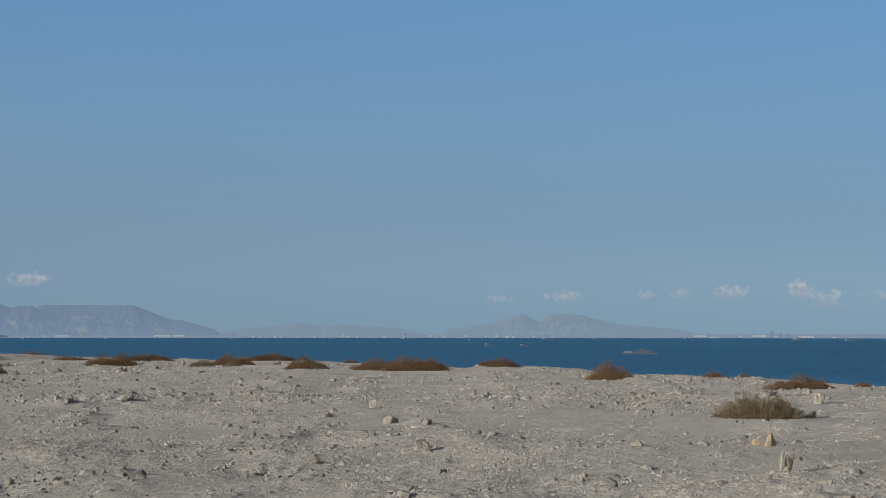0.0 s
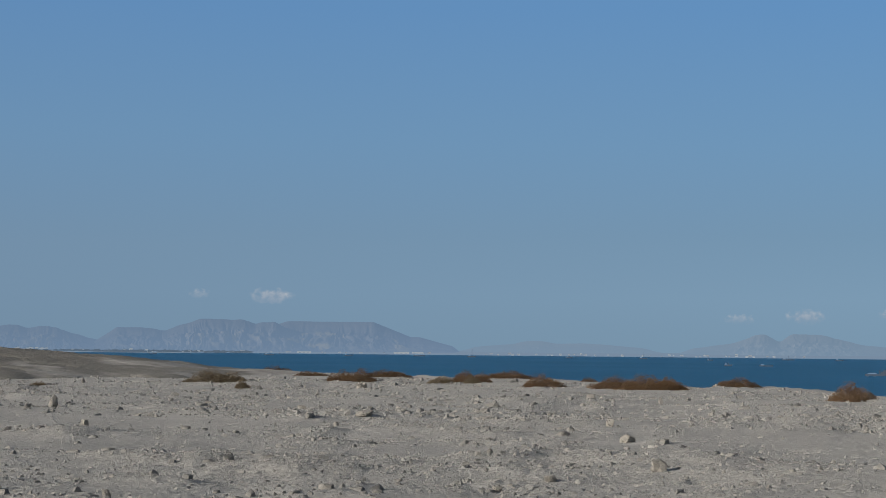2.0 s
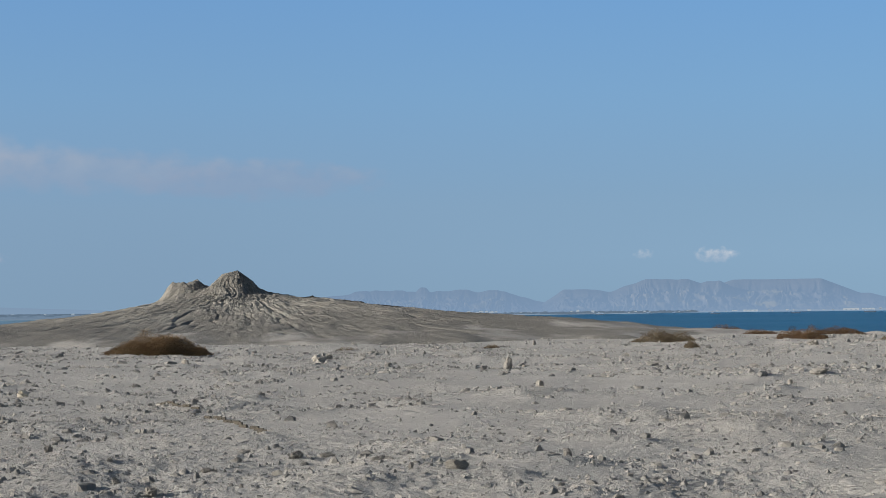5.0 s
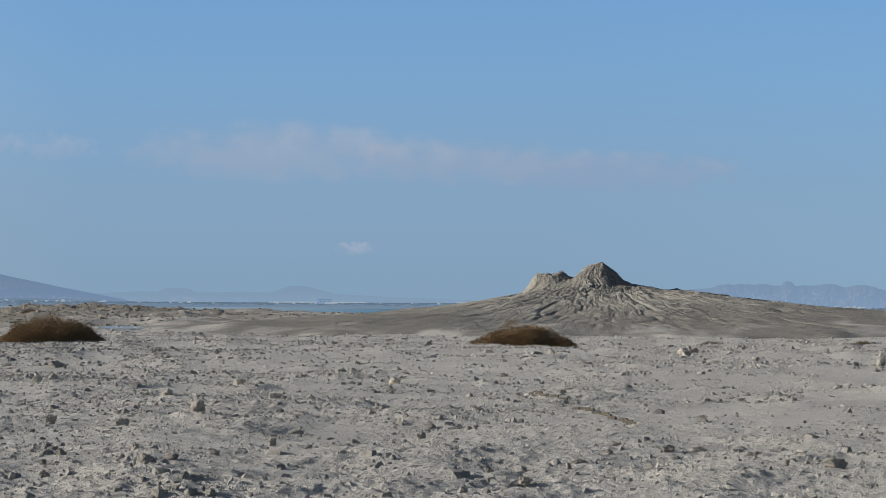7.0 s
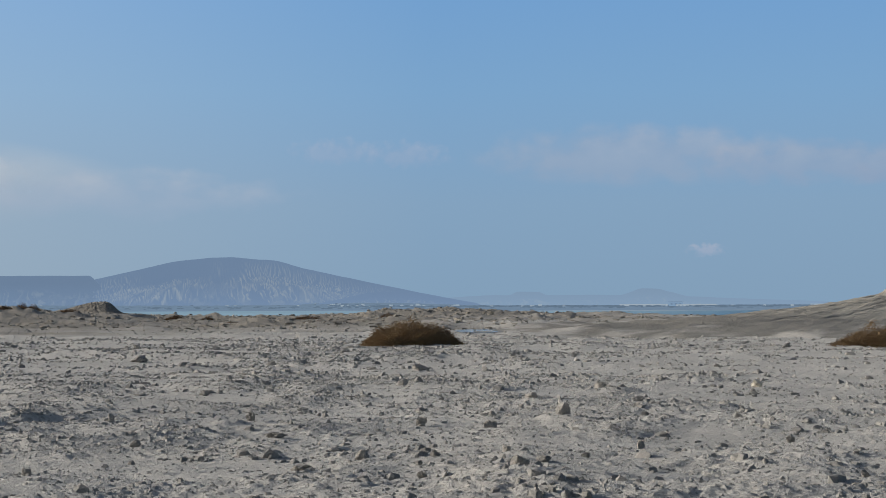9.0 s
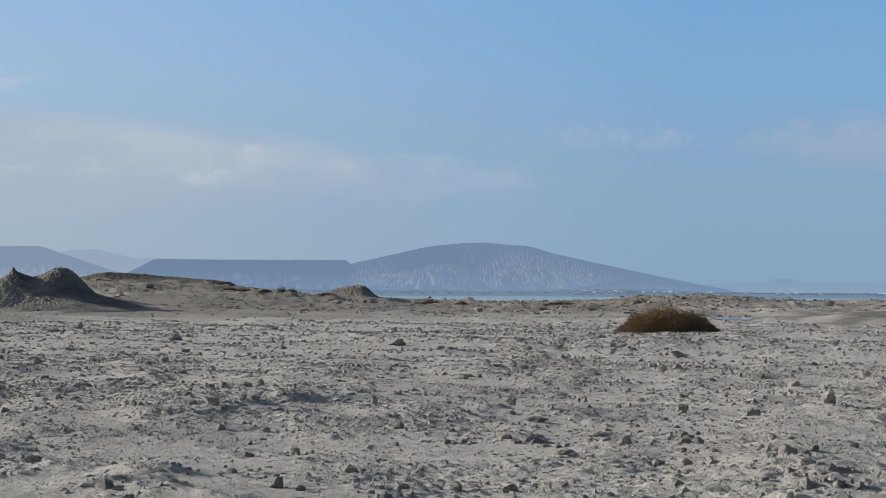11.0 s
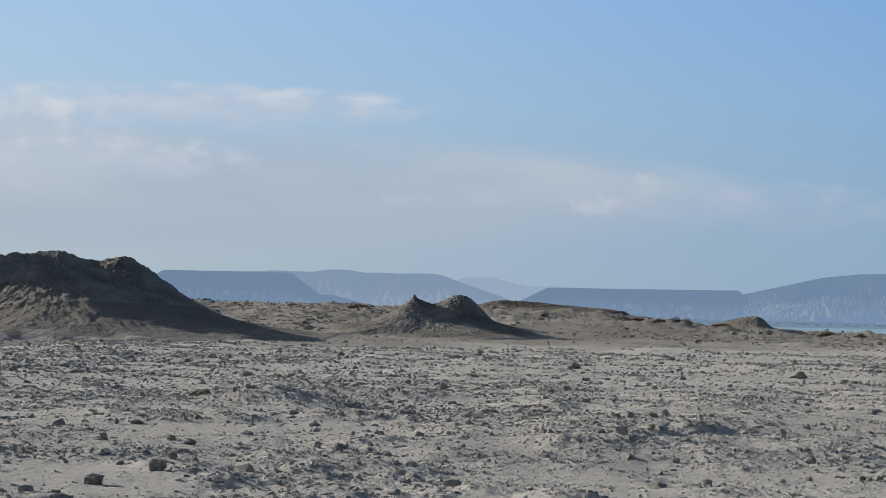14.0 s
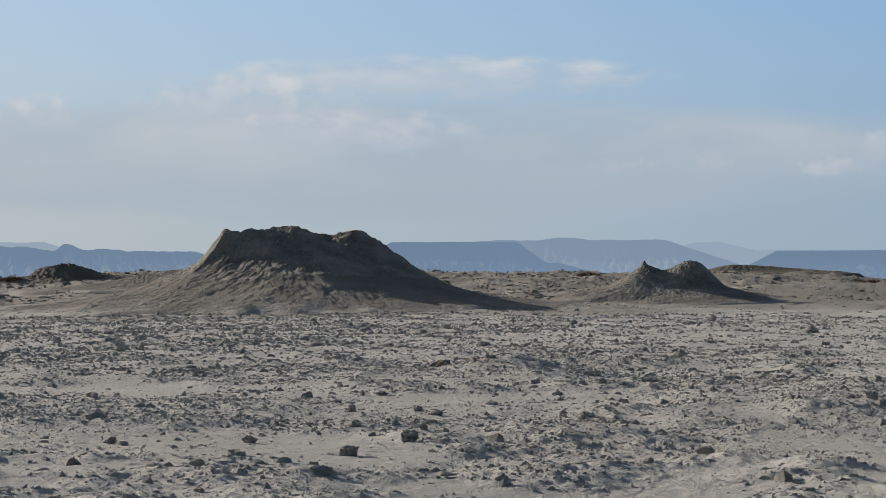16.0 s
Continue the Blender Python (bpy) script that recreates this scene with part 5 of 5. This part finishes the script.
def build_town():
    kinds = [
        building(7, 6, 3.4, False, M_TOWN_WHITE, M_TOWN_WHITE, "small white flat-roofed house on the far shore"),
        building(11, 7, 3, True, M_TOWN_WHITE, M_TOWN_BUFF, "white gabled shed on the far shore"),
        building(6, 6, 5.5, False, M_TOWN_WHITE, M_TOWN_BUFF, "white block of flats on the far shore"),
        building(6, 5, 2.8, True, M_TOWN_BUFF, M_TOWN_BUFF, "small buff house on the far shore"),
        building(30, 9, 3, True, M_TOWN_WHITE, M_TOWN_WHITE, "long white warehouse on the far shore"),
        building(9, 6, 3, False, M_TOWN_BUFF, M_TOWN_DARK, "grey-buff workshop on the far shore"),
        building(28, 12, 8, False, M_TOWN_GREY, M_TOWN_DARK, "dark blue-grey works hall between white warehouses"),
        building(9, 9, 15, False, M_TOWN_GREY, M_TOWN_GREY, "grey high-rise tower on the far shore"),
    ]
    rng = random.Random(12)
    plan = []
    for lo, hi, count, choice in ((14.2, 24.8, 48, (0, 0, 1, 2, 3)), (6.4, 14.2, 28, (0, 1, 3, 4, 5)), (-4.2, 6.1, 46, (0, 0, 1, 2, 3, 5)), (-12.4, -7.2, 12, (0, 1, 4)),
                                  (41.6, 52.4, 90, (0, 0, 1, 2, 3, 5)), (52.4, 59.9, 22, (0, 1, 3)), (34.1, 36.9, 8, (4, 4, 1)), (28.5, 41.6, 18, (0, 1, 3))):
        plan += [(rng.uniform(lo, hi), rng.choice(choice)) for _ in range(count)]
    plan += [(rng.uniform(19.1, 20.0), rng.choice((0, 2, 2))) for _ in range(14)]
    plan += [(-9.88, 7), (-10.13, 7), (-10.34, 7)]
    used = set()
    for turn, wide in ((36.25, 1.9), (35.75, 1.48), (34.75, 1.35), (34.31, 1.48), (30.95, 1.01)):
        copy_thing(kinds[4], settle(None, turn, 205) @ Matrix.Diagonal((wide, wide, 1.0, 1)))
    kinds[6].matrix_world = settle(None, 35.16, 200)
    for turn, k in plan:
        m = settle(None, turn, rng.uniform(55, 190) + (90 if turn > 27 else 0) + (rng.uniform(0, 190) if turn > 41 else 0)) @ Matrix.Scale(0.64 if k == 7 else rng.uniform(0.34, 0.74) * (2.0 if turn > 27 else 1.25), 4)
        if k in used:
            copy_thing(kinds[k], m)
        else:
            used.add(k)
            kinds[k].matrix_world = m


build_town()


# Dark scrub and trees between the far houses: too many to count.
def build_far_scrub():
    rng = np.random.default_rng(33)
    n = 2000
    turn = rng.uniform(13, 62, n)
    a = np.radians(turn)
    behind = np.where(turn > 27, rng.uniform(60, 380, n), rng.uniform(40, 170, n))
    r = coast(turn) + behind
    x, y = -np.sin(a) * r, np.cos(a) * r
    shape = np.array([(np.cos(k), np.sin(k), 0.0) for k in np.arange(5) * 1.2566] + [(0.55 * np.cos(k), 0.55 * np.sin(k), 0.7) for k in np.arange(5) * 1.2566 + 0.5] + [(0.1, 0.0, 1.0)])
    wide, high = rng.uniform(2.0, 9.0, n) * np.where(turn > 27, 1.5, 1.0), rng.uniform(0.9, 2.6, n)
    v = shape[None] * np.stack([wide, wide * 0.6, high], -1)[:, None, :] * rng.uniform(0.8, 1.2, (n, 11, 1))
    ca, sa = np.cos(a)[:, None], np.sin(a)[:, None]
    verts = np.stack([v[..., 0] * ca - v[..., 1] * sa + x[:, None], v[..., 0] * sa + v[..., 1] * ca + y[:, None], v[..., 2] + land(x, y)[:, None] - 0.2], -1)
    tri = (np.array(CLOD_FACES[2])[None] + (np.arange(n) * 11)[:, None, None]).reshape(-1, 3)
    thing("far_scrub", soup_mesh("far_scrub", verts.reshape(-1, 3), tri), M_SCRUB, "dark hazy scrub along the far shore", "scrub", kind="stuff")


build_far_scrub()


# Pale sandbars in the lagoon.
def sandbar(turn, distance, wide, deep, seed):
    w = np.linspace(0, 2 * np.pi, 48, endpoint=False)
    rim = 1 + 0.25 * fbm(np.cos(w) * 2.0, np.sin(w) * 2.0, seed, 3)
    rows = [(1.0, -0.5), (0.9, 0.25), (0.5, 0.5), (0.01, 0.55)]
    p = np.concatenate([np.stack([np.cos(w) * rim * wide / 2 * k, np.sin(w) * rim * deep / 2 * k, np.full_like(w, z)], -1) for k, z in rows])
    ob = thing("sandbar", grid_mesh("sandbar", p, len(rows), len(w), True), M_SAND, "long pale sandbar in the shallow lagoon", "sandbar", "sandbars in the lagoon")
    ob.matrix_world = Matrix.Translation(heading(turn, distance, SEA_LEVEL)) @ Matrix.Rotation(radians(turn), 4, "Z")


for spec in ((37.0, 3150, 420, 60, 301), (41.3, 3050, 300, 50, 302), (33.4, 3250, 260, 60, 303), (39.6, 3330, 500, 40, 304), (45.0, 3900, 330, 60, 305), (24.5, 2980, 260, 30, 306), (20.5, 2840, 330, 26, 307), (16.5, 2780, 220, 22, 308)):
    sandbar(*spec)


# Ships and a platform on the sea.
def ship(turn, distance, length, high, mast, label):
    p = heading(turn, distance, SEA_LEVEL)
    bm = bmesh.new()
    stations = ((-0.5, 0.55, 0.0), (-0.35, 0.9, 0.0), (0.15, 1.0, 0.0), (0.38, 0.7, 0.05), (0.5, 0.06, 0.35))
    rows = []
    for s, w, lift in stations:
        half = length * 0.09 * w
        rows.append([bm.verts.new((s * length, y, z)) for y, z in ((-half, high * (0.45 + lift * 0.4)), (-half * 0.7, -0.6), (half * 0.7, -0.6), (half, high * (0.45 + lift * 0.4)))])
    for a, b in zip(rows, rows[1:]):
        for i in range(4):
            bm.faces.new((a[i], a[(i + 1) % 4], b[(i + 1) % 4], b[i]))
    bm.faces.new(rows[0])
    bm.faces.new(rows[-1][::-1])
    me = bpy.data.meshes.new("hull")
    bm.to_mesh(me)
    bm.free()
    ob = tagged(new("ship"), label, "ship", "ships on the bay")
    ob.matrix_world = Matrix.Translation(p) @ Matrix.Rotation(radians(turn), 4, "Z")
    part("hull", me, M_HULL, ob)
    part("deckhouse", block_mesh("deckhouse", length * 0.2, length * 0.13, high * 0.5, 0.1, high * 0.44), M_TOWN_GREY, ob, "grey deckhouse").location = (-length * 0.28, 0, 0)
    if mast:
        part("mast", block_mesh("mast", 0.34, 0.34, mast * 0.75, 0.4, high * 0.4), M_HULL, ob).location = (length * 0.05, 0, 0)


FAR_SHIP = "dark far ship riding on the bay"
ship(-1.39, 1250, 5.4, 2.0, 2.0, "small dark rusty boat on the bay")
ship(-2.51, 1240, 8.8, 1.5, 0.0, "low dark barge on the bay")
ship(10.06, 2300, 10.8, 2.0, 0.0, FAR_SHIP)
ship(7.90, 2350, 14.8, 2.7, 0.0, FAR_SHIP)
ship(6.32, 2200, 9.4, 3.4, 10.8, FAR_SHIP)
ship(3.37, 2250, 8.1, 2.0, 0.0, FAR_SHIP)
ship(1.14, 2200, 9.4, 2.4, 8.8, FAR_SHIP)
ship(-0.85, 2000, 6.7, 2.0, 0.0, FAR_SHIP)
ship(-3.15, 2250, 14.8, 2.4, 6.1, FAR_SHIP)
ship(-4.65, 2300, 9.4, 2.0, 0.0, FAR_SHIP)
ship(-7.38, 2400, 10.8, 2.0, 0.0, FAR_SHIP)
ship(-10.65, 2150, 16.2, 2.7, 4.0, FAR_SHIP)
ship(-12.14, 2100, 13.5, 2.4, 0.0, FAR_SHIP)
ship(12.44, 2300, 12.1, 2.0, 0.0, FAR_SHIP)
ship(15.90, 2400, 9.4, 2.0, 4.7, FAR_SHIP)


def build_platform():
    """The old service platform offshore: a low deck with cabins and legs."""
    ob = tagged(new("platform"), "rusty offshore platform with cabins on a low deck", "platform")
    ob.matrix_world = Matrix.Translation(heading(-5.94, 752, SEA_LEVEL)) @ Matrix.Rotation(radians(-5.94), 4, "Z") @ Matrix.Scale(0.675, 4)
    part("deck", block_mesh("deck", 21, 7, 0.9, 0, 0.7), M_HULL, ob)
    leg = block_mesh("leg", 0.6, 0.6, 2.2, 0, -1.4)
    for x in (-9, -5, -1, 3, 7, 9.5):
        part("leg", leg, M_HULL, ob).location = (x, -2.5, 0)
        part("leg", leg, M_HULL, ob).location = (x, 2.5, 0)
    part("cabin", block_mesh("cabin", 8, 5, 1.5, 0.35, 1.6), M_HULL, ob, "rust-brown central cabin").location = (2.2, 0, 0)
    part("cabin", block_mesh("cabin", 3.2, 3, 0.9, 0.4, 3.1), M_HULL, ob, "rust-brown upper cabin").location = (1.4, 0, 0)
    part("tank", block_mesh("tank", 5, 3, 0.7, 0.3, 1.6), M_TOWN_GREY, ob, "grey tank").location = (-6.5, 0, 0)
    part("derrick", block_mesh("derrick", 0.35, 0.35, 2.4, 0.5, 1.6), M_HULL, ob).location = (-2.4, 0, 0)


build_platform()
